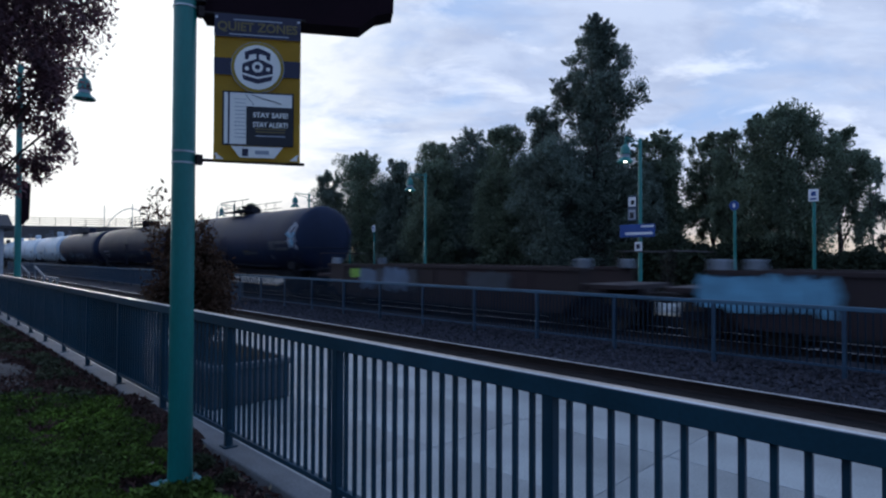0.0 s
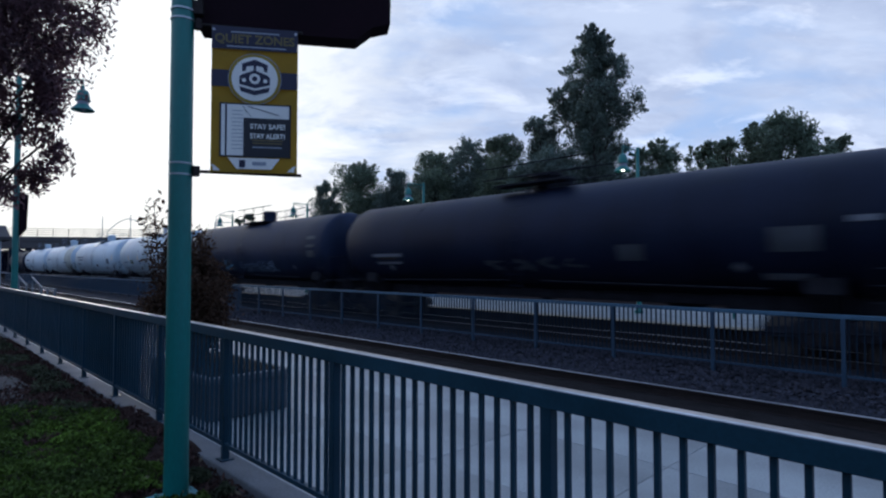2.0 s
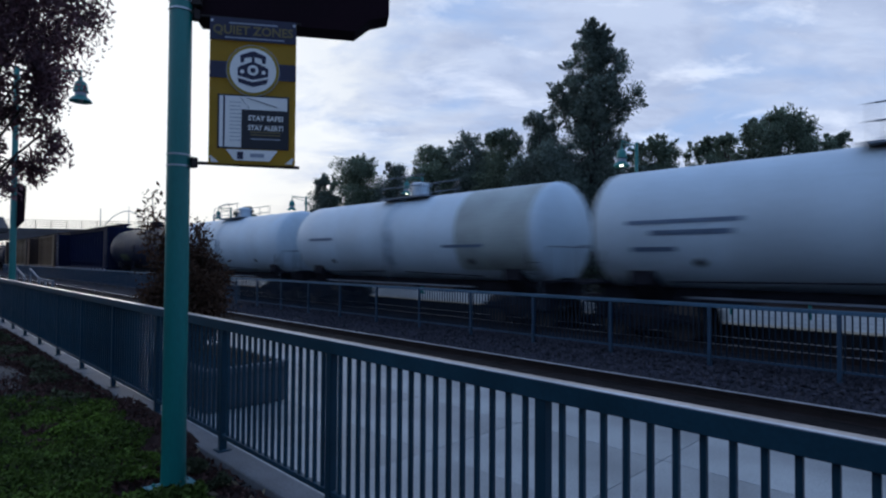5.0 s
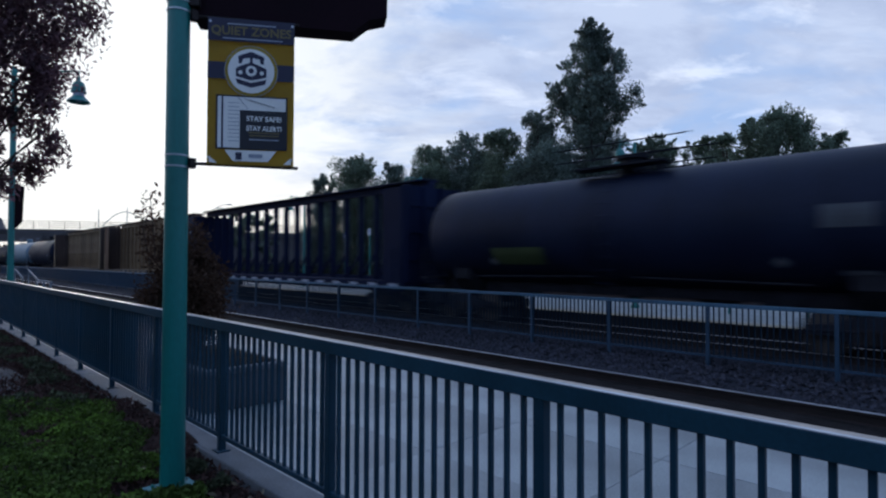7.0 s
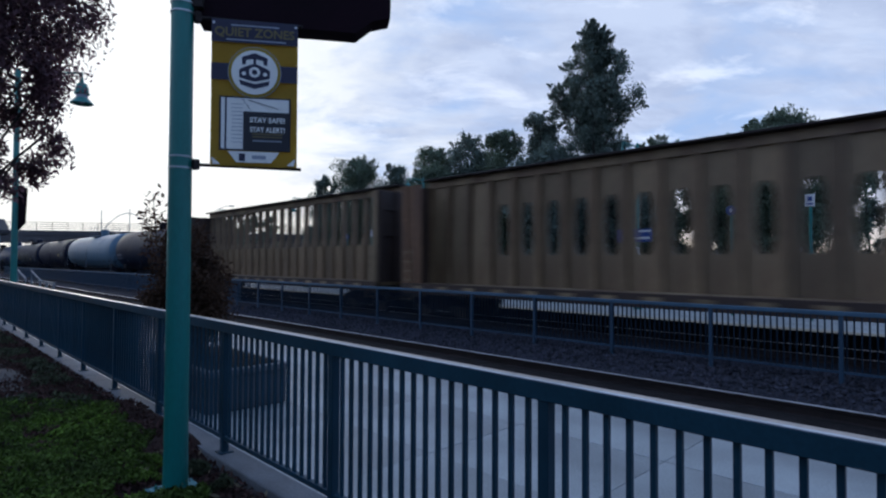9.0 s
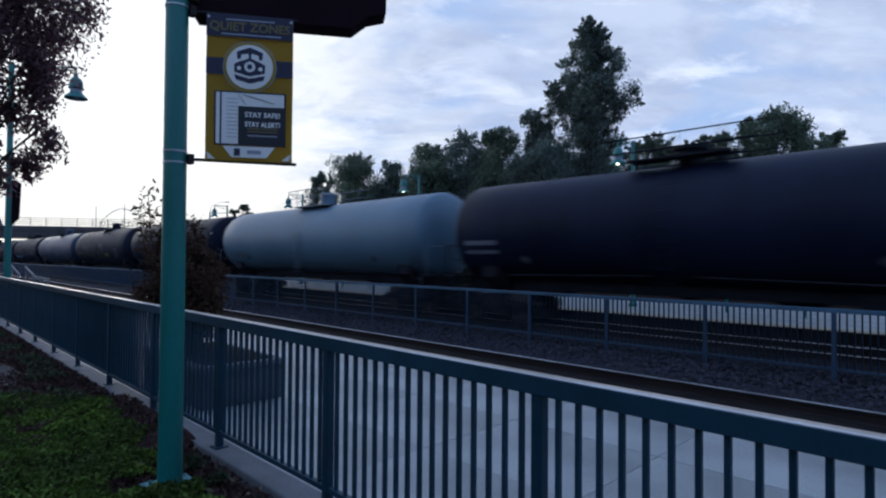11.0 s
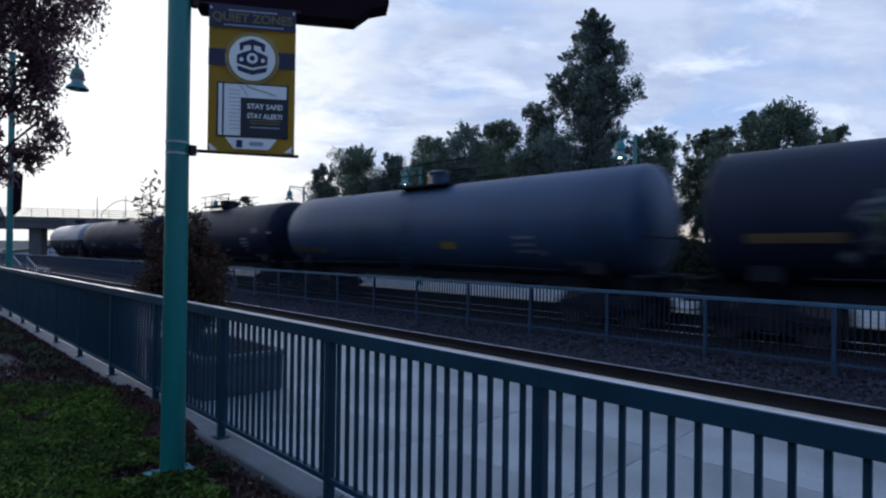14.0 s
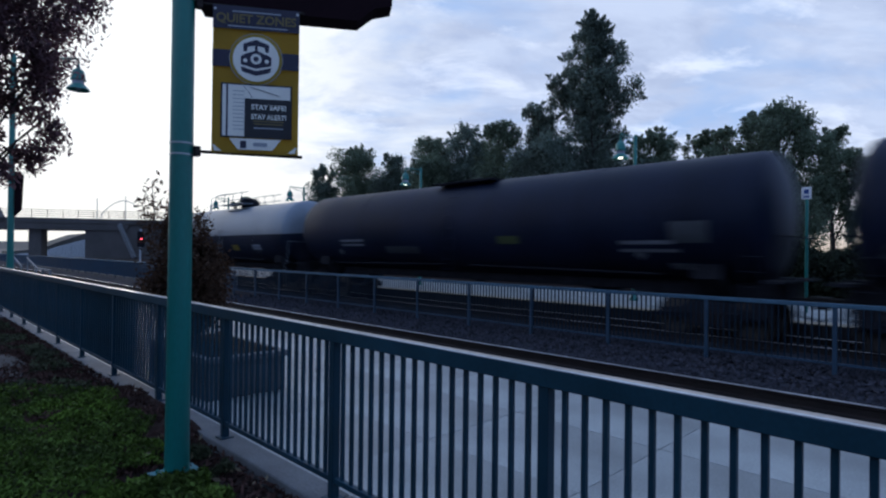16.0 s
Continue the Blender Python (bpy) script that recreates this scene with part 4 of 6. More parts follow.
    for x0, x1, s0, s1, mat in deco.get("patches", ()) if deco else ():
        patch(car, "painted_patch", x0, x1, s0, s1, R, zc, mat)
    for x, around in deco.get("stains", ()) if deco else ():
        decal(car, "faded_stain", [(x - 0.20, around - 0.22), (x - 0.22, around), (x - 0.08, around + 0.20), (x + 0.06, around + 0.24), (x + 0.20, around + 0.05), (x + 0.22, around - 0.2)], R, zc, STAIN)
    for x0, x1, s0, s1, mat, n in deco.get("graffiti", ()) if deco else ():
        tag_graffiti(car, rng, x0, x1, s0, s1, mat, R, zc, n)
    # placards near the ends
    for s in (-1, 1):
        decal(car, "placard", [(s * (half - 3.6) + 0.16 * math.cos(a * math.pi / 2), -0.95 + 0.16 * math.sin(a * math.pi / 2)) for a in range(4)], R, zc, DECAL if not pale else GRAF_GREY)
    if deco and deco.get("lower"):
        # dark coat on the lower half, round the heads as well
        bm = BM()
        n = 22
        start = math.asin(-0.10 / R)
        rings = [[bm.verts.new((x, -(r + 0.010) * math.cos(start - (math.pi + 2 * start) * k / n), zc + (r + 0.010) * math.sin(start - (math.pi + 2 * start) * k / n))) for k in range(n + 1)] for r, x in prof]
        for a, b in zip(rings, rings[1:]):
            for k in range(n):
                bm.faces.new((a[k], a[k + 1], b[k + 1], b[k]))
        part("lower_coat", bm, deco["lower"], car, "dark lower half of the tank", smooth=True)
    return car


def centerbeam(c0, c1, paint, label, style, seed=1):
    """Empty centre-beam lumber flat car: deck, end bulkheads, a spine wall down the middle with openings."""
    L = c1 - c0
    half = L / 2
    car = thing("centerbeam_flatcar", label, "flat car", pose((c0 + c1) / 2, TRAIN_Y, RAIL_Z), group="train cars")
    e = half - 0.75
    deck, roof = 1.15, 5.02
    end_paint = CARBROWN if paint is CARYELLOW else paint
    bm = BM()
    box(bm, -e, e, -1.42, -0.2, deck - 0.14, deck)
    box(bm, -e, e, 0.2, 1.42, deck - 0.14, deck)
    box(bm, -e, e, -0.3, 0.3, 0.72, deck)
    part("deck", bm, paint, car)
    for s in (-1, 1):
        part("side_sill", box(BM(), -e, e, s * 1.42 - 0.05, s * 1.42 + 0.05, deck - 0.34, deck + 0.02), end_paint, car)
    x = -e + 0.9
    while x < e - 0.5:
        part("tie_down", box(BM(), -0.24, 0.24, -1.50, -1.475, deck - 0.20, deck - 0.06), BAN_GREY if style == "truss" else CARYELLOW, car, at=pose(x, 0, 0))
        x += 1.22
    for s in (-1, 1):
        bm = BM()
        box(bm, *sorted((s * e, s * (e - 0.14))), -1.40, 1.40, deck, roof - 0.33, 0.01)
        part("bulkhead", bm, end_paint, car)
        for yy in (-1.30, -0.45, 0.45, 1.30):
            part("bulkhead_post", box(BM(), *sorted((s * (e + 0.10), s * (e - 0.18))), yy - 0.07, yy + 0.07, deck, roof - 0.31), end_paint, car)
        for z in (2.0, 3.0, 4.0):
            part("bulkhead_beam", box(BM(), *sorted((s * (e + 0.06), s * (e - 0.02))), -1.36, 1.36, z - 0.06, z + 0.06), end_paint, car)
        # side gusset of the bulkhead
        bm = BM()
        prism(bm, [(s * e, deck), (s * (e - 0.55), deck), (s * (e - 0.30), deck + 1.3), (s * (e - 0.28), roof - 0.34), (s * e, roof - 0.34)], -1.44, -1.40)
        if style != "truss":
            part("gusset", bm, ENDRUST if style == "oval" and s < 0 else paint, car)
        else:
            bm.free()
        bm = BM()
        ladder(bm, s * (e - 0.35), -1.47, 0.5, 2.4)
        part("corner_ladder", bm, paint, car)
        if style == "truss" and s < 0:
            for k in range(5):
                part("stencil_line", box(BM(), *sorted((s * (e - 0.3), s * (e - 0.75 - 0.09 * (k * 3 % 5)))), -1.435, -1.43, 1.8 + k * 0.45, 1.8 + k * 0.45 + 0.08), DECAL, car)
        if style == "truss":
            part("end_panel", box(BM(), *sorted((s * (e - 0.1), s * (e - 1.25))), -1.425, -1.39, deck, roof - 0.40), paint, car)
        if style == "oval" and s < 0:
            part("end_panel", box(BM(), *sorted((s * (e - 0.16), s * (e - 1.0))), -1.39, -1.36, deck, roof - 0.36), ENDRUST, car, "rust-orange end panel")
        truck_parts(car, s * (half - 2.2))
        part("stub_sill", box(BM(), *sorted((s * (half - 0.5), s * (half - 4.2))), -0.3, 0.3, 0.72, 1.05), UNDER, car)
    coupler_parts(car, half)
    # top chord; on yellow cars its dark colour paints the shadow line there
    bm = BM()
    box(bm, -e, e, -0.42, 0.42, roof - 0.07, roof, 0.02)
    part("top_chord", bm, paint if style == "truss" else RUSTSHADE, car)
    part("chord_web", box(BM(), -e, e, -0.15, 0.15, roof - 0.32, roof - 0.07), paint, car)
    bays = round((2 * e - 0.3) / {"slim": 0.82, "oval": 1.0}.get(style, 1.1))
    w = (2 * e - 0.3) / bays
    x0 = -e + 0.15
    post = to_mesh("web_post", box(BM(), *((-0.05, 0.05) if style != "oval" else (-0.07, 0.07)), *((-0.13, 0.13) if style != "oval" else (-0.24, 0.24)), deck, roof - 0.3), paint)
    for i in range(bays + 1):
        part("web_post", post, paint, car, at=pose(x0 + i * w, 0, 0))
    if style in ("truss", "slim"):
        rise, plate_top = (1.2, 0.16) if style == "truss" else (2.4, 1.5)
        brace = to_mesh("web_brace", bar(BM(), (0, 0, deck), (w, 0, deck + rise), 0.09, 0.09), paint)
        low = to_mesh("web_plate", box(BM(), 0.06, w - 0.06, -0.02, 0.02, deck, deck + plate_top), paint)
        for i in range(bays):
            part("web_plate", low, paint, car, at=pose(x0 + i * w, 0, 0))
            part("web_brace", brace, paint, car, at=pose(x0 + i * w, 0, 0))
    else:
        # plated web, one oval opening in each bay
        cz, rz, rx = 3.0, 0.88, 0.25
        zb, zt = deck, roof - 0.3
        bm = BM()
        n = 24
        outer, inner = [], []
        turns = [2 * math.pi * i / n for i in range(n)]
        turns += [math.atan2(q, p) % (2 * math.pi) for p in (-w / 2, w / 2) for q in (zt - cz, zb - cz)]
        turns.sort()
        n = len(turns)
        for a in turns:
            c, s_ = math.cos(a), math.sin(a)
            inner.append((w / 2 + rx * (abs(c) ** 0.75) * (1 if c > 0 else -1), cz + rz * (abs(s_) ** 0.75) * (1 if s_ > 0 else -1)))
            k = min((w / 2) / max(abs(c), 1e-6), ((zt - cz) if s_ > 0 else (cz - zb)) / max(abs(s_), 1e-6))
            outer.append((w / 2 + k * c, cz + k * s_))
        rings = {}
        for key, pts in (("o", outer), ("i", inner)):
            for yy in (-0.05, 0.05):
                rings[key, yy] = [bm.verts.new((a, yy, b)) for a, b in pts]
        for i in range(n):
            j = (i + 1) % n
            bm.faces.new((rings["o", -0.05][i], rings["o", -0.05][j], rings["i", -0.05][j], rings["i", -0.05][i]))
            bm.faces.new((rings["o", 0.05][j], rings["o", 0.05][i], rings["i", 0.05][i], rings["i", 0.05][j]))
            bm.faces.new((rings["i", -0.05][i], rings["i", -0.05][j], rings["i", 0.05][j], rings["i", 0.05][i]))
        plate = to_mesh("web_plate", bm, paint)
        shut = to_mesh("web_plate_solid", box(BM(), 0, w, -0.05, 0.05, zb, zt), paint)
        for i in range(bays):
            solid_bay = style == "oval" and (i < 3 or i > bays - 2)
            part("web_plate", shut if solid_bay else plate, paint, car, at=pose(x0 + i * w, 0, 0))
    return car


def well_car(c0, c1, paint, label, deco):
    """Empty well car: two deep side girders, end platforms over the trucks, corner posts."""
    L = c1 - c0
    half = L / 2
    car = thing("well_car", label, "well car", pose((c0 + c1) / 2, TRAIN_Y, RAIL_Z), group="train cars")
    e = half - 2.3
    for s in (-1, 1):
        bm = BM()
        prism(bm, [(-e - 0.7, 1.05), (-e, 0.38), (e, 0.38), (e + 0.7, 1.05), (e + 0.7, 1.62), (-e - 0.7, 1.62)], s * 1.40 - 0.05, s * 1.40 + 0.05)
        box(bm, -e - 0.75, e + 0.75, s * 1.40 - 0.11, s * 1.40 + 0.11, 1.56, 1.66)
        x = -e + 0.4
        while x < e:
            box(bm, x - 0.05, x + 0.05, s * 1.40 - 0.10, s * 1.40 + 0.10, 0.38, 1.6)
            x += 1.35
        part("side_girder", bm, paint, car)
        bm = BM()
        a, b = sorted((s * (e + 0.6), s * (half - 0.45)))
        box(bm, a, b, -1.35, 1.35, 1.10, 1.22, 0.01)
        box(bm, a, b, -0.35, 0.35, 0.74, 1.12)
        part("end_deck", bm, paint, car)
        for yy in (-1.2, 1.2):
            part("container_guide", box(BM(), s * (e + 0.55) - 0.2, s * (e + 0.55) + 0.2, yy - 0.12, yy + 0.12, 1.62, 1.90, 0.03), GALV, car, "pale container guide")
        bm = BM()
        rod(bm, (s * (half - 0.6), -1.3, 1.2), (s * (half - 0.6), -1.3, 2.1), 0.02, seg=6)
        rod(bm, (s * (half - 0.6), 1.3, 1.2), (s * (half - 0.6), 1.3, 2.1), 0.02, seg=6)
        rod(bm, (s * (half - 0.6), -1.3, 2.1), (s * (half - 0.6), 1.3, 2.1), 0.02, seg=6)
        part("end_rail", bm, paint, car)
        truck_parts(car, s * (half - 1.9))
    x = -e + 0.5
    while x < e:
        part("floor_beam", box(BM(), x - 0.15, x + 0.15, -1.36, 1.36, 0.34, 0.46), paint, car)
        x += 2.4
    coupler_parts(car, half)
    for x0, x1, z0, z1, mat in deco:
        rng = np.random.default_rng(int(x0 * 10) + 300)
        count = max(2, int((x1 - x0) / 0.42))
        for j in range(count):
            cx, r = x0 + (x1 - x0) * (j + 0.5) / count, (x1 - x0) / count * rng.uniform(0.5, 0.75)
            n = 14
            pts = []
            for i in range(n):
                a = 2 * math.pi * i / n
                pts.append((cx + r * rng.uniform(0.8, 1.1) * math.cos(a), (z0 + z1) / 2 + (z1 - z0) / 2 * rng.uniform(0.72, 1.08) * max(-1, min(1, 1.25 * math.sin(a)))))
            bm = BM()
            prism(bm, pts, -1.512 - 0.004 * (j % 2), -1.506)
            part("graffiti", bm, mat if j % 4 != 2 or mat is GRAF_BLUE else GRAF_GREY, car, "spray-painted graffiti letter")
    return car


def build_train():
    cars = []
    add = cars.append
    add(well_car(-6.6, 13.0, CARRUST, "empty rust-red well car with pale blue graffiti", ((-8.4, -5.75, 0.74, 1.6, GRAF_BLUE), (2.0, 4.4, 0.7, 1.4, GRAF_GREY))))
    add(well_car(-22.2, -6.7, CARRUST, "empty rust-red well car with pale graffiti", ((-4.55, -3.95, 1.1, 1.5, GRAF_GREEN), (-3.85, -0.5, 0.66, 1.55, INKBLUE), (2.0, 3.6, 0.9, 1.5, GRAF_GREY))))
    add(tank_car(-40.0, -22.2, TANKSLATE, "slate black tank car with white graffiti on both ends", "low", {
        "bars": ((2.3, 3.9, -0.70, 0.14), (5.9, 7.1, -0.18, 0.14), (5.95, 7.1, -0.50, 0.14), (6.3, 6.9, -1.30, 0.2)),
        "patches": ((2.24, 3.05, -0.82, -0.55, STRIPEDULL), (-7.16, -5.25, -0.62, -0.38, STRIPEDULL), (5.3, 5.8, -0.55, -0.1, GRAF_GREY)),
        "graffiti": ((-3.7, -2.8, 0.45, 1.25, GRAF_BLUE, 2), (-3.65, -2.9, -0.1, 0.6, GRAF_WHITE, 2), (-3.6, -2.85, 0.2, 0.9, GRAF_BLUE, 2), (7.2, 8.0, -0.4, 0.6, GRAF_WHITE, 2), (7.1, 7.9, -0.3, 0.3, GRAF_BLUE, 2), (-5.75, -4.45, -1.2, -0.6, INKBLUE, 3))}, seed=2))
    add(tank_car(-59.3, -40.0, TANKBLACK, "glossy black tank car with grey stencils", "low", {
        "bars": ((-7.0, -5.3, -0.45, 0.12), (-6.8, -5.4, -0.75, 0.10), (6.5, 7.4, -1.2, 0.2), (8.1, 8.6, 0.05, 0.12)),
        "patches": ((6.7, 7.6, -0.58, -0.05, GRAF_GREY), (3.2, 3.9, -0.75, -0.32, GRAF_GREY), (-6.7, -5.6, -0.62, -0.52, RUSTSHADE)), "graffiti": ((-1.4, 2.4, -1.0, -0.7, GRAF_GREY, 4),)}, seed=3))
    add(tank_car(-76.5, -59.3, TANKSLATE, "worn slate black tank car with pale scrawl low on its side", "high", {
        "bars": ((6.4, 7.1, 0.42, 0.14), (6.4, 7.1, 0.05, 0.12), (6.45, 7.0, -0.3, 0.3)), "patches": ((-6.8, -4.95, -0.56, -0.34, CARBROWN), (-4.0, -3.5, -0.9, -0.5, CARBROWN)),
        "graffiti": ((-2.9, -1.3, -1.15, -0.55, GRAF_GREY, 4), (-0.7, 3.3, -1.2, -0.7, INKBLUE, 11), (-2.8, -1.5, -1.1, -0.6, GRAF_BLUE, 2))}, seed=4))
    add(tank_car(-91.3, -76.5, TANKPALE, "white tank car with faded orange stains and blue-grey stencils", "high", {
        "bars": ((-5.5, -4.3, -0.50, 0.08), (-5.6, -4.4, -1.0, 0.10), (-1.8, -1.5, 0.28, 0.12), (-1.8, -1.25, -0.50, 0.06), (-1.8, -1.25, -0.62, 0.06), (1.25, 1.75, -0.72, 0.07), (1.25, 1.75, -0.88, 0.07), (3.1, 4.6, -0.60, 0.16), (2.4, 3.3, -0.90, 0.10), (5.0, 5.8, -0.95, 0.1)),
        "patches": ((-3.8, -3.05, -0.64, -0.36, GRAF_OLIVE),), "stains": ((-4.1, -0.18), (-1.82, -0.18), (0.85, -0.18), (3.15, -0.15), (6.05, -0.1))}, seed=5))
    add(tank_car(-107.1, -91.3, TANKWHITE, "white tank car with a dark square placard", "high", {
        "bars": ((-6.0, -3.3, 0.08, 0.10), (-5.4, -3.5, -0.18, 0.12), (-5.9, -4.8, -0.58, 0.12), (3.65, 4.05, -1.0, 0.16)),
        "patches": ((4.6, 5.38, -0.62, -0.15, INKDARK), (0.9, 1.42, -0.86, -0.62, CARBROWN)), "stains": ((6.4, -0.1),)}, seed=6))
    add(tank_car(-122.2, -107.1, TANKWHITE, "dusty white tank car with a stained end", "high", {"bars": ((-5.5, -3.7, 0.0, 0.12), (2.8, 4.6, -0.4, 0.1)), "patches": ((3.4, 6.4, -1.3, 1.9, TANKYELLOWED),)}, seed=7))
    add(tank_car(-137.6, -122.2, TANKWHITE, "white tank car with broad blue-grey lettering bars", "high", {
        "bars": ((-5.6, -3.0, 0.06, 0.20), (-5.65, -4.2, -0.53, 0.13), (-5.7, -4.5, -0.83, 0.11), (-2.6, -1.6, -1.12, 0.1)), "patches": ((-3.0, -2.15, -1.1, -0.5, INKBLUE),)}, seed=8))
    add(tank_car(-152.7, -137.6, TANKBLACK, "black tank car with a dull green patch", "low", {"bars": ((5.0, 5.6, -1.2, 0.14),), "patches": ((-3.9, -2.0, -1.05, -0.48, GRAF_OLIVE), (4.7, 5.6, -0.2, 0.26, GRAF_GREY))}, seed=9))
    add(centerbeam(-175.15, -152.7, CARBLUE, "empty blue centre-beam flat car with open truss web", "truss"))
    add(centerbeam(-193.8, -175.15, CARYELLOW, "empty faded yellow centre-beam flat car with oval openings", "oval"))
    add(centerbeam(-214.5, -193.8, CARYELLOW, "empty rusty yellow centre-beam flat car with slim truss posts", "slim"))
    add(tank_car(-230.2, -214.5, TANKBLACK, "black tank car with worn white stencils", "low", {"bars": ((-6.5, -5.2, -0.38, 0.14), (-6.5, -5.2, -0.68, 0.12), (5.2, 6.0, -0.4, 0.12))}, seed=10))
    add(tank_car(-247.9, -230.2, TANKGREY, "pale grey tank car with faint stencils", "high", {"bars": ((6.0, 7.0, -1.3, 0.16),), "patches": ((-6.7, -5.1, -0.83, -0.64, GALV),)}, seed=11))
    add(tank_car(-264.2, -247.9, TANKBLACK, "dull black tank car with yellow reflective patches", "flat", {
        "bars": ((0.0, 0.6, 0.2, 0.08), (5.55, 6.05, -1.3, 0.2), (7.2, 7.6, 0.5, 0.1)), "patches": ((4.0, 4.8, -0.40, -0.10, STRIPE), (0.2, 0.75, -1.3, -0.86, GRAF_OLIVE), (5.3, 6.5, -0.38, 0.06, GRAF_GREY))}, seed=12))
    add(tank_car(-281.5, -264.2, TANKBROWN, "dark grey tank car with faded green graffiti", "high", {
        "bars": ((5.0, 5.9, -0.30, 0.10), (5.0, 5.9, -0.52, 0.10), (5.1, 5.9, -0.74, 0.10)), "patches": ((2.3, 3.05, -0.86, -0.56, STRIPE), (-6.85, -5.05, -0.64, -0.42, STRIPEFADED)),
        "graffiti": ((-5.0, 2.2, -1.2, 0.3, GRAF_GREY, 12), (-4.7, 2.0, -1.1, 0.1, GRAF_OLIVE, 8), (-4.9, -0.6, -0.9, 0.3, GRAF_FADED, 5), (-0.9, 2.1, -0.1, 0.25, GRAF_FADED, 6))}, seed=13))
    add(tank_car(-300.1, -281.5, TANKBLUE, "deep blue tank car with stencilled data bars", "high", {
        "bars": ((4.7, 5.5, -0.44, 0.10), (4.7, 5.5, -0.66, 0.10), (4.75, 5.5, -0.88, 0.10), (6.3, 7.4, -1.3, 0.14)), "patches": ((1.6, 2.3, -0.82, -0.56, STRIPE), (-8.05, -5.4, -1.02, -0.80, STRIPEFADED))}, seed=14))
    add(tank_car(-318.0, -300.1, TANKBLACK, "black tank car with low white scrawl", "low", {
        "bars": ((4.9, 5.75, -0.33, 0.10), (4.9, 5.75, -0.52, 0.10), (4.95, 5.7, -0.70, 0.08), (5.9, 6.4, -1.3, 0.2), (7.9, 8.3, -0.05, 0.1)), "patches": ((1.35, 2.05, -1.0, -0.75, GRAF_OLIVE), (6.2, 6.9, -0.05, 0.22, GRAF_GREY)),
        "graffiti": ((-7.9, -1.7, -1.15, -0.75, GRAF_GREY, 12), (-7.5, -2.0, -1.1, -0.8, GRAF_BLUE, 3))}, seed=15))
    add(tank_car(-338.2, -318.0, TANKBLACK, "black tank car with pale stencil bars", "flat", {
        "bars": ((-6.3, -4.8, -0.46, 0.09), (-6.3, -4.8, -0.64, 0.09), (6.0, 7.4, -0.60, 0.10), (6.0, 7.5, -0.82, 0.09), (7.2, 7.8, -1.3, 0.22)), "patches": ((2.0, 2.8, -0.62, -0.38, GRAF_OLIVE), (7.3, 8.2, -0.62, -0.1, GRAF_GREY), (-3.5, -1.7, -1.0, -0.7, GRAF_GREY))}, seed=16))
    add(tank_car(-353.4, -338.2, TANKSILVER, "silver-grey tank car with a dark lower half, last in the train", "low", {"bars": (), "patches": ((1.1, 1.8, -0.95, -0.62, STRIPE), (3.4, 4.3, -0.9, -0.6, GRAF_WHITE)), "lower": TANKBROWN}, seed=17))
    return cars


train = build_train()


# ---------------------------------------------------------------- street furniture on the platforms
def bell_lamp(t, x, y, z, lit=True):
    """Bell-shaped lantern hung below an arm end."""
    bm = BM()
    lathe(bm, [(0.03, z + 0.12), (0.05, z), (0.13, z - 0.05), (0.17, z - 0.16), (0.18, z - 0.30), (0.20, z - 0.31), (0.20, z - 0.34), (0.16, z - 0.35)], 18, Matrix.Translation((x, y, 0)))
    dome = part("lamp_dome", bm, TEAL, t, "teal bell-shaped lamp housing", smooth=True)
    bm = BM()
    lathe(bm, [(0.15, z - 0.34), (0.155, z - 0.46)], 16, Matrix.Translation((x, y, 0)))
    part("lens", bm, BAN_GREY, dome, "pale glass collar", smooth=True)
    bm = BM()
    lathe(bm, [(0.16, z - 0.46), (0.28, z - 0.58), (0.30, z - 0.62), (0.29, z - 0.625), (0.14, z - 0.48)], 20, Matrix.Translation((x, y, 0)))
    part("skirt", bm, TEAL, dome, smooth=True)
    bm = BM()
    lathe(bm, [(0.02, z - 0.50), (0.06, z - 0.51), (0.085, z - 0.56), (0.06, z - 0.605), (0.02, z - 0.62)], 14, Matrix.Translation((x, y, 0)))
    part("bulb", bm, LAMPGLOW if lit else BAN_GREY, dome, "glowing lamp bulb" if lit else "unlit lamp bulb", smooth=True)


def station_lamp(x, y, height, dx, dy, label, lit=True, r=0.075):
    t = thing("station_lamp", label, "street lamp", pose(x, y, 0), group="platform lamps")
    bm = BM()
    lathe(bm, [(0.16, 0.0), (0.16, 0.08), (0.11, 0.14), (r, 0.5), (r * 0.85, height), (r * 0.4, height + 0.08)], 12)
    part("pole", bm, TEAL, t, smooth=True)
    bm = BM()
    rod(bm, (0, 0, height - 0.06), (dx, dy, height - 0.02), 0.028, seg=8)
    rod(bm, (0, 0, height - 0.28), (dx * 0.95, dy * 0.95, height - 0.10), 0.018, seg=8)
    rod(bm, (dx, dy, height), (dx, dy, height - 0.30), 0.02, seg=8)
    part("arm", bm, TEAL, t)
    bell_lamp(t, dx, dy, height - 0.3, lit)
    return t


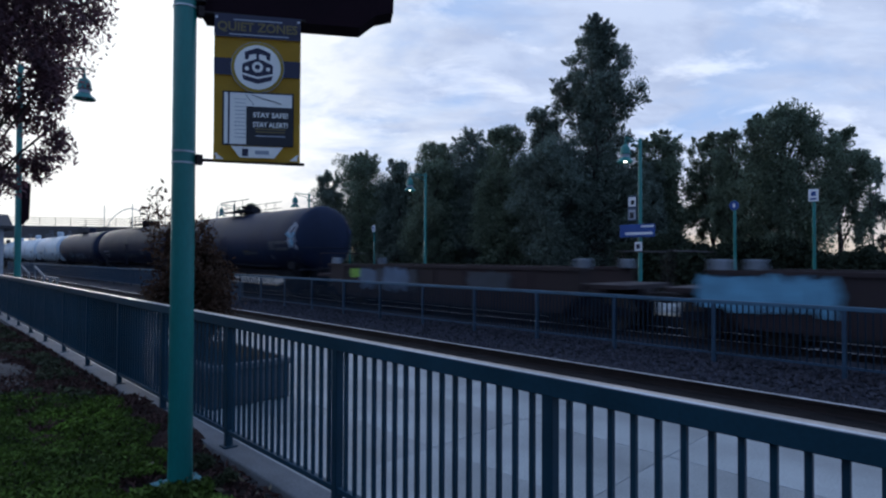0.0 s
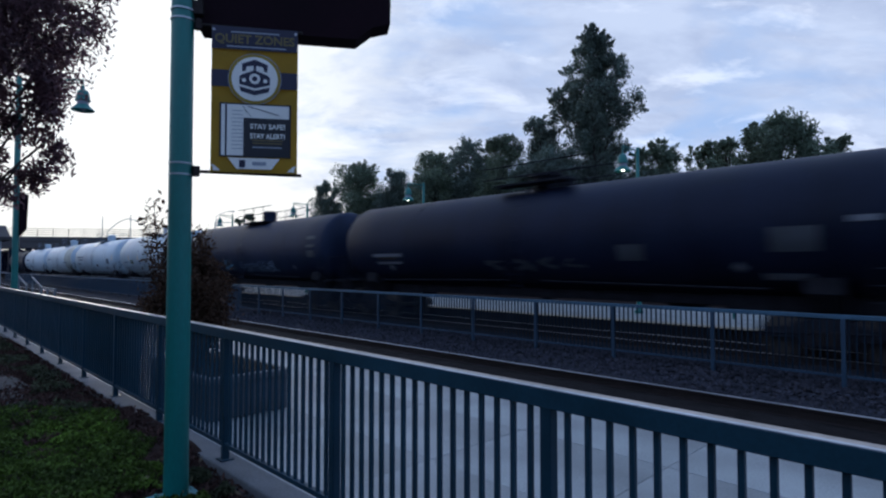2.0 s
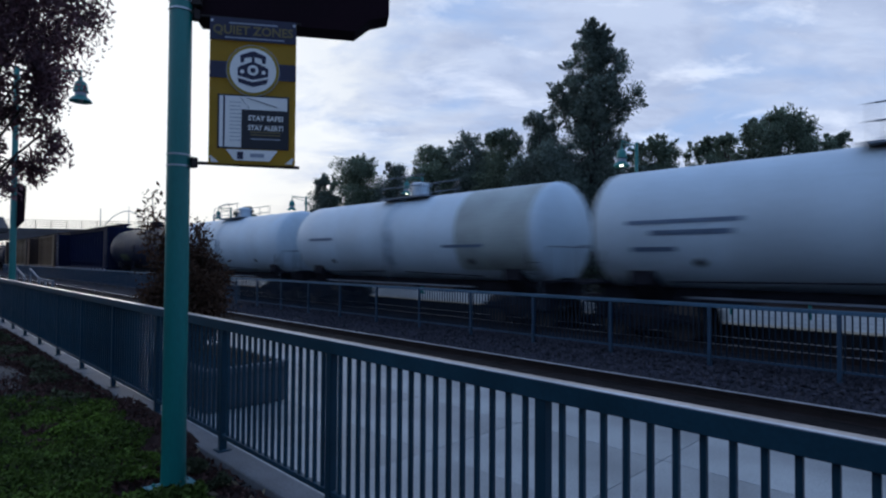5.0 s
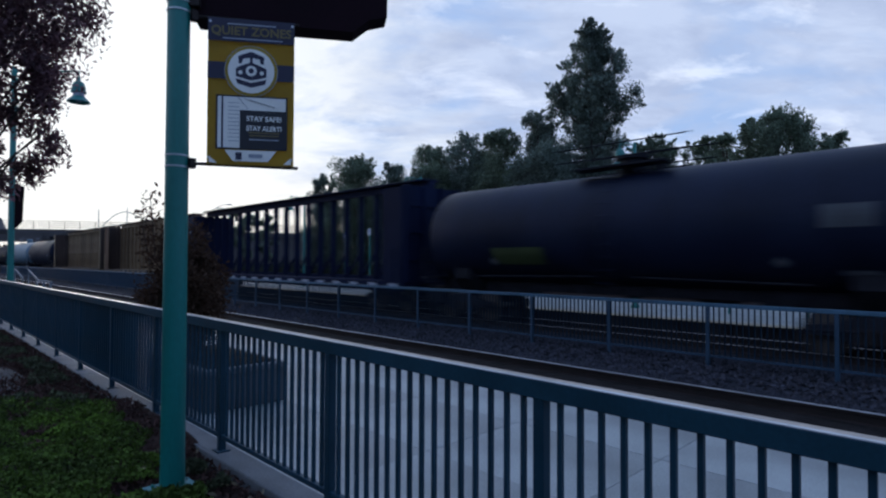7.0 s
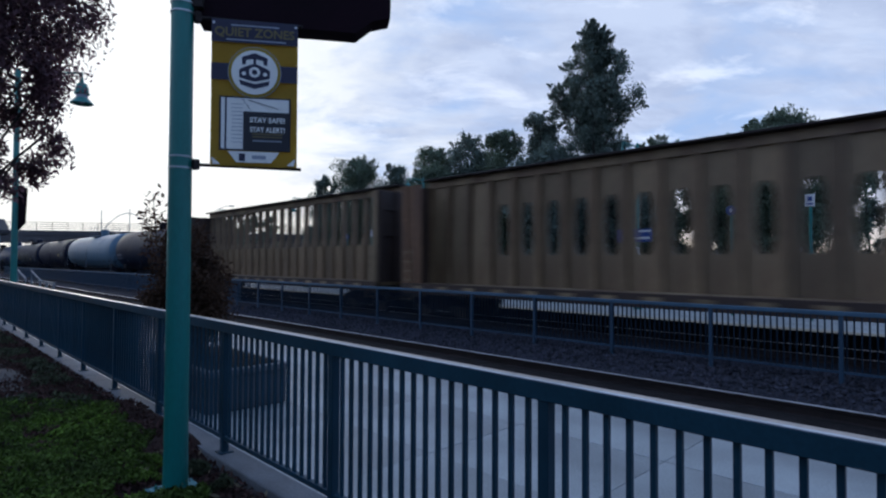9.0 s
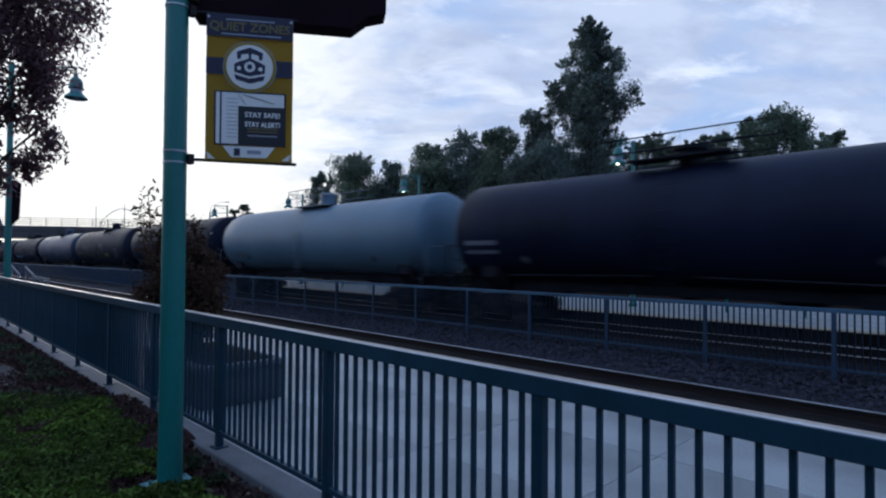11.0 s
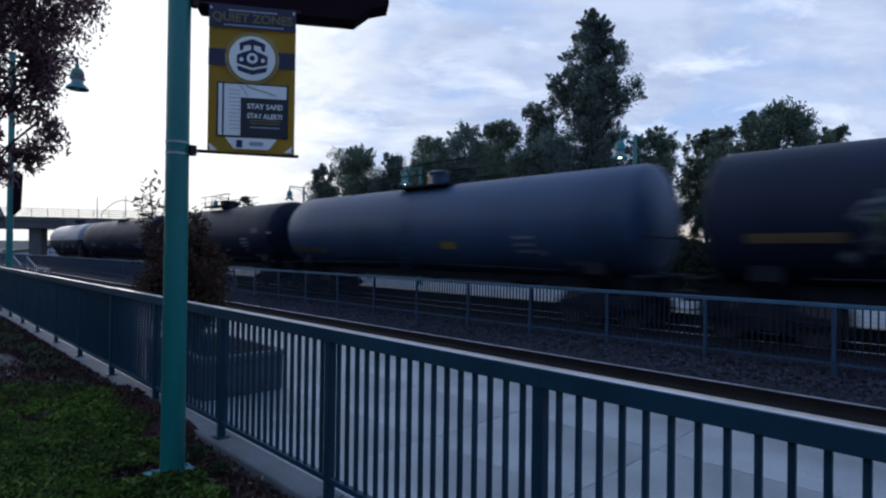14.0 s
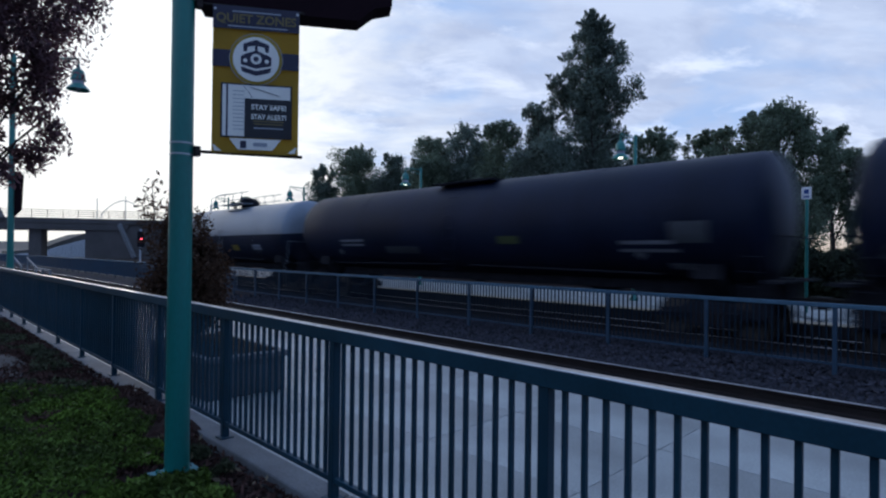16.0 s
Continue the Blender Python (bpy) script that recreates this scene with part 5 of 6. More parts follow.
def build_far_platform_things():
    y = 19.5
    for x, h in ((-9.82, 6.0), (-21.5, 5.95), (-32.9, 5.85), (-44.4, 5.85)):
        station_lamp(x, y, h, -0.05, -1.0, "teal platform lamp with lit bell-shaped lantern")
    # station name board on the first lamp post, and small notices
    s = thing("station_sign", "blue station name board with white bars of lettering", "sign", pose(-9.82, 19.36, 0))
    part("board", box(BM(), -0.72, 0.62, -0.03, 0.03, 2.45, 2.92, 0.01), SIGNBLUE, s)
    part("lettering_bar", box(BM(), -0.5, 0.55, -0.034, -0.031, 2.54, 2.63), WHITE, s)
    part("lettering_bar", box(BM(), 0.12, 0.6, -0.034, -0.031, 2.80, 2.87), WHITE, s)
    n = thing("platform_notice", "white framed notice board on a lamp post", "notice", pose(-10.05, 19.36, 0))
    part("board", box(BM(), -0.17, 0.17, -0.02, 0.02, 3.05, 3.98, 0.01), INKDARK, n)
    part("picture", box(BM(), -0.14, 0.14, -0.026, -0.021, 3.10, 3.46), BAN_GREY, n)
    part("symbol", box(BM(), -0.09, 0.07, -0.032, -0.027, 3.14, 3.36), BAN_INK, n)
    part("picture", box(BM(), -0.14, 0.14, -0.026, -0.021, 3.58, 3.92), WHITE, n)
    part("symbol", box(BM(), -0.05, 0.09, -0.032, -0.027, 3.64, 3.80), BAN_INK, n)
    n = thing("platform_notice", "small white notice on a lamp post", "notice", pose(-9.82, 19.36, 0))
    part("board", box(BM(), -0.14, 0.14, -0.02, 0.02, 1.95, 2.27, 0.01), WHITE, n)
    part("symbol", box(BM(), -0.07, 0.07, -0.026, -0.021, 2.03, 2.2), BAN_NAVY, n)

    def sign_pole(x, h, label, round_blue):
        t = thing("platform_sign", label, "sign", pose(x, y, 0))
        part("pole", rod(BM(), (0, 0, 0), (0, 0, h - 0.05), 0.045, seg=10), TEAL, t)
        if round_blue:
            part("disc", rod(BM(), (0, -0.06, h - 0.22), (0, -0.03, h - 0.22), 0.15, seg=20), SIGNBLUE, t, "round blue sign face")
            part("symbol", box(BM(), -0.035, 0.035, -0.068, -0.062, h - 0.28, h - 0.16), WHITE, t)
        else:
            part("plate", box(BM(), -0.13, 0.13, -0.06, -0.04, h - 0.36, h, 0.01), WHITE, t, "white sign face")
            part("symbol", box(BM(), -0.06, 0.06, -0.068, -0.061, h - 0.20, h - 0.07), SIGNBLUE, t)
            part("lettering_bar", box(BM(), -0.08, 0.08, -0.068, -0.061, h - 0.31, h - 0.26), SIGNBLUE, t)
    sign_pole(-6.58, 3.62, "round blue platform sign on a teal pole", True)
    sign_pole(-4.38, 3.74, "square white platform sign on a teal pole", False)
    sign_pole(-28.2, 3.4, "round blue platform sign on a teal pole", True)
    sign_pole(-25.8, 3.5, "square white platform sign on a teal pole", False)


def build_planter():
    p = thing("planter", "dark rectangular planter box on the platform", "planter", pose(-6.9, 2.95, 0))
    bm = BM()
    box(bm, -1.1, 0.76, -0.5, 0.45, 0.0, 0.44, 0.02)
    part("box", bm, material("planter_concrete", (0.085, 0.09, 0.10), 0.8, 0, 3, 0.3, 40, 0.2), p)
    part("rim", box(BM(), -1.13, 0.79, -0.53, 0.48, 0.40, 0.47, 0.015), material("planter_rim", (0.14, 0.145, 0.155), 0.8, 0, 3, 0.3, 40, 0.2), p)
    part("soil", box(BM(), -1.03, 0.69, -0.43, 0.38, 0.42, 0.48), BEDDARK, p)
    rng = np.random.default_rng(21)
    s = thing("shrub", "bushy brown-leaved shrub growing from the planter", "shrub", pose(-7.5, 2.85, 0.44))
    tips = []
    for i in range(36):
        bm = BM()
        a = rng.uniform(0, 2 * math.pi)
        reach = rng.uniform(0.1, 0.66)
        h = rng.uniform(0.9, 1.5) - 0.35 * reach
        if i < 6:       # taller branches on the side towards the line's far end
            a, reach, h = math.pi + rng.uniform(-0.5, 0.7), rng.uniform(0.35, 0.75), rng.uniform(1.45, 1.68)
        mid = Vector((reach * 0.4 * math.cos(a), reach * 0.4 * math.sin(a), h * 0.5))
        tip = Vector((reach * math.cos(a), reach * math.sin(a), h))
        rod(bm, (0.05 * math.cos(a), 0.05 * math.sin(a), 0), mid, 0.016, 0.011, 5)
        rod(bm, mid, tip, 0.011, 0.004, 5)
        part("stem", bm, BARK, s)
        tips.append((mid, tip))
    pts = []
    for mid, tip in tips:
        m, t = np.array(mid), np.array(tip)
        for _ in range(1150):
            k = rng.uniform(-0.25, 1.05)
            pts.append(m + (t - m) * k + rng.normal(0, 0.12 * (1.15 - 0.6 * max(0, k)), 3))
    pts = np.array(pts)
    pts = pts[pts[:, 2] > 0.0]
    part("foliage", leaf_mesh("foliage", pts, 0.019, LEAF_BUSH, rng), LEAF_BUSH, s)
    # thin leafy shoots standing above the rest
    pts = []
    for (a, b) in (((-0.55, -0.30, 1.2), (-0.62, -0.36, 2.12)), ((-0.50, -0.22, 1.1), (-0.42, -0.20, 1.92)), ((-0.75, -0.3, 1.1), (-1.0, -0.36, 1.85)), ((0.02, 0.05, 1.0), (0.10, 0.08, 1.5))):
        part("shoot", rod(BM(), a, b, 0.009, 0.004, 5), BARK, s)
        A, B = np.array(a), np.array(b)
        for _ in range(150):
            pts.append(A + (B - A) * rng.uniform(0.1, 1.05) + rng.normal(0, 0.05, 3))
    part("shoot_foliage", leaf_mesh("shoot_foliage", np.array(pts), 0.026, LEAF_BUSH, rng), LEAF_BUSH, s)


# ---------------------------------------------------------------- trees
def tree(name, label, x, y, height, spread, leaf, seed, z=0.0, trunk=0.22, lobes=12, clumps=150, leaves=170, size=0.06, base=0.25, profile=None, droop=0.0, category="tree", extra=(), lobe=0.42, flat=0.8, sprays=4):
    """A crown of uneven lobes, each a cluster of leaf clumps held by limbs. profile: share of the crown's height -> share of its width."""
    rng = np.random.default_rng(seed)
    t = thing(name, label, category, pose(x, y, z))
    profile = profile or (lambda h: 0.35 + 0.65 * math.sin(math.pi * min(1, 0.22 + 0.66 * h)))
    bm = BM()
    spine = [Vector((0.16 * math.sin(seed + 3 * k), 0.16 * math.cos(seed * 2 + 2 * k), height * 0.9 * k)) for k in (0, 0.2, 0.4, 0.6, 0.8, 1.0)]
    for i, (a, b) in enumerate(zip(spine, spine[1:])):
        rod(bm, a, b, trunk * (1 - 0.19 * i), trunk * (1 - 0.19 * (i + 1)) + 0.01, 8, caps=False)

    def on_spine(k):
        k = min(0.999, max(0, k)) * 5
        i = int(k)
        return spine[i].lerp(spine[i + 1], k - i)
    centres = []
    for c in range(lobes):
        rel = (c + 0.5) / lobes
        h = base + (1 - base) * rel
        w = spread * profile(rel)
        r = max(0.25, w * lobe * rng.uniform(0.75, 1.3))
        a = c * 2.4 + rng.uniform(-0.5, 0.5)
        d = max(0.0, w - r) * rng.uniform(0.55, 1.0)
        zc = min(height - r * flat, height * h)
        centres.append((Vector((d * math.cos(a), d * math.sin(a), zc)), r))
    top = on_spine(0.95)
    centres.append((Vector((top.x, top.y, height - 0.3 * spread * profile(1.0))), 0.36 * spread * profile(1.0)))
    for ex, ey, ez, er in extra:
        centres.append((Vector((ex, ey, ez)), er))
    pts = []
    area = sum(r * r for _, r in centres)
    for c, r in centres:
        root = on_spine(max(0.12, (c.z - 0.9 * r) / height - 0.08))
        mid = root.lerp(c, 0.55) + Vector((0, 0, 0.08 * r))
        rod(bm, root, mid, trunk * 0.34, trunk * 0.2, 6, caps=False)
        rod(bm, mid, c, trunk * 0.2, 0.02, 6, caps=False)
        for _ in range(max(4, int(clumps * r * r / area))):
            u = rng.normal(size=3)
            u /= np.linalg.norm(u)
            p = np.array(c) + u * np.array([1, 1, flat]) * r * rng.uniform(0.2, 0.92) ** 0.6
            if rng.uniform() < 0.25:
                rod(bm, c, Vector(p), trunk * 0.1, 0.008, 4, caps=False)
            n = int(leaves * rng.uniform(0.5, 1.5))
            q = rng.normal(size=(n, 3))
            q *= (rng.uniform(size=(n, 1)) ** 0.5) / np.linalg.norm(q, axis=1)[:, None]
            q *= r * rng.uniform(0.30, 0.62) * np.array([1.1, 1.1, 0.9])
            q += p
            if droop:
                k = rng.uniform(size=n) < 0.55
                q[k, 2] -= rng.uniform(0, droop * rng.uniform(0.3, 1), k.sum())
            pts.append(q)
        # thin sprays that break the crown's outline
        for _ in range(sprays):
            u = rng.normal(size=3)
            u[2] = abs(u[2]) * 0.9 - 0.15
            u /= np.linalg.norm(u)
            a0 = np.array(c) + u * np.array([1, 1, flat]) * r * 0.7
            a1 = np.array(c) + u * np.array([1, 1, flat]) * r * rng.uniform(0.98, 1.25) + np.array([0, 0, rng.uniform(-0.1, 0.15) * r])
            k = rng.uniform(0, 1, (int(leaves * 0.3), 1))
            pts.append(a0 + (a1 - a0) * k + rng.normal(0, 1, (len(k), 3)) * r * 0.09 * (1.15 - 0.8 * k))
    part("trunk", bm, BARK, t, smooth=True)
    pts = np.concatenate(pts)
    pts = pts[pts[:, 2] > 0.15]
    part("crown", leaf_mesh("crown", pts, size, leaf, rng, droop=0.6 if droop else 0.0), leaf, t)
    return t


def build_trees():
    spire = lambda h: 0.34 + 0.72 * (1 - h) ** 0.6
    tree("eucalyptus_tree", "tall dark eucalyptus tree rising above the grove", -18.9, 32, 17.1, 3.2, LEAF_GREY, 1, trunk=0.36, lobes=34, clumps=330, leaves=230, size=0.062, base=0.06, profile=spire, lobe=0.56, flat=1.15, droop=0.5, sprays=7,
         extra=((-2.2, -0.5, 13.0, 1.0), (-1.6, -0.4, 11.9, 1.3), (1.6, 0.5, 11.4, 1.4), (0.9, 0.3, 13.9, 1.2), (-0.6, -0.2, 14.9, 1.0), (0.2, 0, 12.6, 1.5), (0.1, 0.1, 15.8, 0.9), (-1.5, -0.4, 14.0, 0.9), (-2.2, -0.5, 12.2, 1.0), (-1.0, 0.2, 10.6, 1.4)))
    grove = ((-22.3, 31, 12.1, 2.3), (-24.8, 30, 10.9, 2.6), (-28.7, 31, 11.4, 2.9), (-33.8, 32, 11.5, 2.9), (-37.7, 31, 10.2, 2.4), (-41.8, 30, 11.5, 3.0), (-45.2, 29, 9.9, 2.2), (-16.0, 34, 9.7, 2.2),
             (-20.4, 29, 9.2, 2.6), (-30.8, 29, 9.2, 2.6), (-26.5, 35, 9.8, 2.8), (-35.5, 35, 9.8, 2.8), (-39.6, 34, 9.4, 2.6), (-31.2, 36, 10.4, 2.8), (-15.2, 31, 7.0, 1.4))
    for i, (x, y, h, w) in enumerate(grove):
        tree("grove_tree", "dark leafy tree in a dense grove", x, y, h * 0.98, w * 1.1, LEAF if i % 2 else LEAF_GREY, 20 + i, trunk=0.18, lobes=16 + i % 4, clumps=160, leaves=230, size=0.062, base=0.05 + 0.03 * (i % 3), lobe=0.50, flat=0.95, droop=0.9)
    tree("open_tree", "thin-crowned tree with gaps to the sky", -13.4, 36, 9.5, 2.3, LEAF, 40, trunk=0.15, lobes=14, clumps=130, leaves=190, size=0.06, base=0.30, lobe=0.42, droop=0.8)
    dome = lambda h: 0.80 + 0.22 * math.sin(math.pi * min(1, 0.2 + 0.7 * h)) if h < 0.85 else 0.66
    tree("pepper_tree", "broad weeping pepper tree with hanging foliage", -7.85, 29, 8.7, 2.55, LEAF, 50, trunk=0.30, lobes=19, clumps=380, leaves=190, size=0.05, base=0.16, profile=dome, droop=1.8, lobe=0.36)
    tree("pepper_tree", "weeping pepper tree close against a larger one", -10.1, 30, 8.1, 1.5, LEAF, 51, trunk=0.20, lobes=10, clumps=140, leaves=180, size=0.05, base=0.14, profile=dome, droop=1.5, lobe=0.38)
    tree("pepper_tree", "small weeping pepper tree at the edge of the grove", -5.9, 30.5, 7.6, 1.6, LEAF, 58, trunk=0.14, lobes=9, clumps=100, leaves=160, size=0.05, base=0.44, profile=dome, droop=1.3, lobe=0.40)
    for i, (x, y, h) in enumerate(((-5.2, 34, 6.7), (-3.4, 36, 5.9), (-1.6, 35, 6.2), (0.2, 36, 5.6))):
        tree("slender_tree", "slender drooping tree with the sky showing through", x, y, h, 1.3, LEAF_GREY, 52 + i, trunk=0.07, lobes=7, clumps=60, leaves=110, size=0.055, base=0.34, droop=1.2, lobe=0.32)
    # plum-leaved tree hanging into view beside the path
    flare = lambda h: 0.42 + 0.62 * min(1, h * 1.9)
    tree("plum_tree", "plum-leaved tree overhanging the planting bed", -11.5, 1.0, 7.8, 2.0, LEAF_PLUM, 61, trunk=0.09, lobes=30, clumps=330, leaves=180, size=0.031, base=0.36, profile=flare, lobe=0.40, droop=0.25, sprays=0)
    # low dark hedge along the back of the far platform
    rng = np.random.default_rng(70)
    n = 110000
    x = np.where(rng.uniform(size=n) < 0.55, rng.uniform(-15, 12, n), rng.uniform(-60, 12, n))
    p = np.stack([x, 28 + rng.normal(0, 0.7, n), np.zeros(n)], 1)
    top = np.array([(2.5 if -15 < a < -6.5 else 1.9 if a >= -6.5 else 1.25) + 0.7 * noise.noise((a * 0.35, 0, 2)) + 0.3 * noise.noise((a * 1.7, 0, 5)) for a in x])
    p[:, 2] = top * rng.uniform(size=n)
    solid("hedge", leaf_mesh("hedge", p, 0.075, LEAF_DARK, rng), LEAF_DARK, "dark unclipped hedge behind the far platform", "hedge", "stuff")
    # unseen planting added behind and east of the viewer to shut off low sky
    m = 90000
    x = rng.uniform(-60, 110, m)
    far = np.clip(x - 45, 0, None)
    p = np.stack([np.minimum(x, 45) + rng.normal(0, 1.3, m) * (far > 0), -15 + far * 1.2 + rng.normal(0, 1.3, m), np.zeros(m)], 1)
    top = np.array([5.6 + 2.0 * noise.noise((a * 0.12, 3, 2)) + 0.9 * noise.noise((a * 0.6, 1, 5)) for a in x])
    p[:, 2] = top * rng.uniform(size=m) ** 0.75
    solid("unseen_tree_belt", leaf_mesh("unseen_tree_belt", p, 0.22, LEAF, rng), LEAF, "unseen belt of dark trees added to block the low sky", "tree belt", "stuff")
    # thicket filling the grove
    n = 140000
    x = rng.uniform(-47, -15.2, n)
    p = np.stack([x, 34 + rng.normal(0, 1.2, n), np.zeros(n)], 1)
    top = np.array([(8.4 if a < -31 else 7.3) + 2.0 * noise.noise((a * 0.22, 0, 12)) + 0.8 * noise.noise((a * 0.9, 0, 15)) for a in x])
    p[:, 2] = top * rng.uniform(size=n) ** 0.8
    solid("thicket", leaf_mesh("thicket", p, 0.11, LEAF_GREY, rng), LEAF_GREY, "dense dark undergrowth below the grove trees", "thicket", "stuff")


# ---------------------------------------------------------------- far end of the line
def build_distance():
    # second lamp post by the path with its long arm
    station_lamp(-20.2, 2.5, 7.15, 1.2, 1.35, "dark teal lamp post with unlit bell-shaped lantern on a long arm", lit=False, r=0.085)
    f = thing("post_flag", "dark maroon furled banner on a lamp post", "banner", pose(-20.2, 2.5, 0, 0, 0, 46))
    bm = BM()
    prism(bm, [(0.10, 2.55), (0.30, 2.75), (0.34, 3.75), (0.10, 3.85)], -0.02, 0.02)
    part("cloth", bm, MAROON, f)
    # road overbridge
    X = -118.0
    # the road crosses the line on the skew, turning about the pier
    skew = Matrix.Translation((X, 20, 0)) @ Matrix.Rotation(radians(-31), 4, "Z") @ Matrix.Translation((-X, -20, 0))
    b = thing("road_bridge", "grey concrete road bridge over the tracks", "bridge", skew)
    part("deck", box(BM(), X - 9, X, -45, 32.5, 5.35, 6.25, 0.05), BRIDGE, b)
    part("parapet", box(BM(), X - 0.25, X + 0.12, -45, 70, 6.15, 7.0, 0.03), BRIDGE, b, "pale parapet")
    for i in range(5):
        part("girder", box(BM(), X - 8.6 + i * 2.0, X - 8.0 + i * 2.0, -45, 32.5, 5.0, 5.36), BRIDGE, b)
    for yy in (17.6, -2.0):
        part("pier", box(BM(), X - 3.4, X - 0.8, yy - 1.0, yy + 1.0, -0.5, 5.1, 0.15), BRIDGE, b)
    bm = BM()
    for yy0, yy1, z1 in ((25.6, 31.0, 5.0), (31.0, 70.0, 6.2)):
        box(bm, X - 9, X - 0.3, yy0, yy1, -0.6, z1)
    part("abutment", bm, BRIDGE, b, "sloping concrete abutment")
    part("wing_wall", bar(BM(), (X + 0.4, 31.2, 6.1), (X + 2.2, 34.2, 0.2), 0.5, 0.6), CURB, b, "pale sloping wing wall edge")
    fence = BM()
    yy = -45
    while yy < 70:
        rod(fence, (X, yy, 7.0), (X, yy, 8.35), 0.05, seg=5)
        yy += 2.4
    for z in (7.35, 7.7, 8.05, 8.4):
        rod(fence, (X, -45, z), (X, 70, z), 0.045, seg=5)
    part("bridge_fence", fence, CARYELLOW, b, "tall mesh fence")
    # street lamps and signal masts on the bridge
    for yy, h, arm in ((27.2, 4.6, 0), (31.8, 5.0, 0)):
        t = thing("mast", "slim grey mast on the road bridge", "mast", skew @ pose(X - 1.0, yy, 6.2))
        part("pole", rod(BM(), (0, 0, 0), (0, 0, h), 0.09, 0.06, 8), BAN_GREY, t)
    t = thing("curved_lamp_arm", "curved twin-arm street lamp on the road bridge", "street lamp", skew @ pose(X - 1.0, 28.2, 6.2))
    bm = BM()
    pts = [Vector((0, 5.2 * k - 0.2, 1.0 + 3.2 * math.sin(math.pi * (0.08 + 0.62 * k)))) for k in np.linspace(0, 1, 12)]
    for p, q in zip(pts, pts[1:]):
        rod(bm, p, q, 0.07, seg=6, caps=False)
    rod(bm, pts[0], (0, -0.4, 0), 0.07, seg=6)
    part("arm", bm, BAN_GREY, t)
    part("head", box(BM(), -0.2, 0.2, 4.9, 5.7, 3.1, 3.45, 0.03), UNDER, t)
    # retaining wall and slope seen through the bridge opening
    w = thing("retaining_wall", "pale concrete retaining wall below a grassy slope", "wall", kind="structure")
    bm = BM()
    prism(bm, [(22, -0.6), (66, -0.6), (66, 7.2), (36.9, 4.1), (30.8, 2.1), (28.2, 0.9), (22, 0.2)], 170.0, 171.0)
    for yy in range(26, 60, 2):
        box(bm, yy - 0.12, yy + 0.12, 169.85, 170.0, -0.6, 0.4 + max(0, yy - 28) * 0.36)
    bm.transform(Matrix.Rotation(radians(90), 4, "Z"))
    part("wall", bm, WALLPALE, w, "pale panelled wall")
    bm = BM()
    prism(bm, [(22, -0.6), (66, -0.6), (66, 9.6), (36.9, 5.6), (30.8, 3.1), (28.2, 1.7), (22, 0.9)], 172.0, 190.0)
    bm.transform(Matrix.Rotation(radians(90), 4, "Z"))
    part("slope", bm, EARTH, w, "dark grassy slope")
    # traffic signal on its mast arm by the bridge approach
    t = thing("traffic_signal", "traffic signal heads on a mast arm", "traffic signal", pose(-108, 44, 0))
    part("mast", rod(BM(), (0, 0, 0), (0, 0, 10.4), 0.14, 0.1, 8), BAN_GREY, t)
    part("arm", rod(BM(), (0, 0, 10.2), (3, 7.5, 10.6), 0.08, 0.05, 8), BAN_GREY, t)
    for k in (0.55, 0.95):
        part("signal_head", box(BM(), 3 * k - 0.2, 3 * k + 0.2, 7.5 * k - 0.2, 7.5 * k + 0.2, 9.3, 10.5, 0.04), UNDER, t)
    # railway signal with red aspect
    s = thing("railway_signal", "railway signal mast showing a red light", "signal", pose(-62.6, 18.4, 0))
    part("mast", rod(BM(), (0, 0, -0.4), (0, 0, 3.7), 0.09, seg=10), BAN_GREY, s)
    part("backplate", box(BM(), 0.12, 0.2, -0.35, 0.35, 1.9, 3.5, 0.03), UNDER, s)
    bm = BM()
    for z in (2.2, 2.68, 3.15):
        rod(bm, (0.2, 0, z + 0.05), (0.48, 0, z + 0.03), 0.13, seg=12, caps=False)
    part("hood", bm, UNDER, s)
    part("red_lens", rod(BM(), (0.2, 0, 2.68), (0.27, 0, 2.68), 0.11, seg=16), REDGLOW, s, "glowing red lens")
    part("case", box(BM(), -0.35, 0.45, -0.4, 0.4, -0.3, 0.35, 0.03), STRIPE, s, "yellow equipment case")
    # white handrails at the platform end crossing
    for x, y in ((-47.5, 6.3), (-42.5, 6.35)):
        h = thing("crossing_rail", "white sloping handrail at the track crossing", "handrail", pose(x, y, 0))
        bm = BM()
        bar(bm, (-1.6, 0, 1.05), (1.9, 0, 0.45), 0.07, 0.07)
        part("rail", bm, GALV, h)
        for k in (-1.4, 1.6):
            part("post", rod(BM(), (k, 0, -0.3), (k, 0, 0.82 - 0.17 * k), 0.035, seg=8), GALV, h)
    part_rail = thing("crossing_barrier", "low pale barrier across the crossing path", "barrier", pose(-39, 6.35, 0))
    part("beam", box(BM(), -2.2, 2.2, -0.04, 0.04, 0.42, 0.5), GALV, part_rail)
    for k in (-2.0, 0, 2.0):
        part("post", box(BM(), k - 0.05, k + 0.05, -0.05, 0.05, -0.1, 0.42), GALV, part_rail)
    # house beyond the fence
    h = thing("house", "pale two-storey house with blue-grey windows", "house", pose(-64, 4.6, 0))
    part("wall", box(BM(), -6, 0, -9, 2.3, -0.5, 4.1), WALLPALE, h)
    bm = BM()
    prism(bm, [(-6.6, 4.1), (0.6, 4.1), (0.6, 4.4), (-3, 5.6), (-6.6, 4.4)], -9.6, 2.9)
    part("roof", bm, ROOFDARK, h)
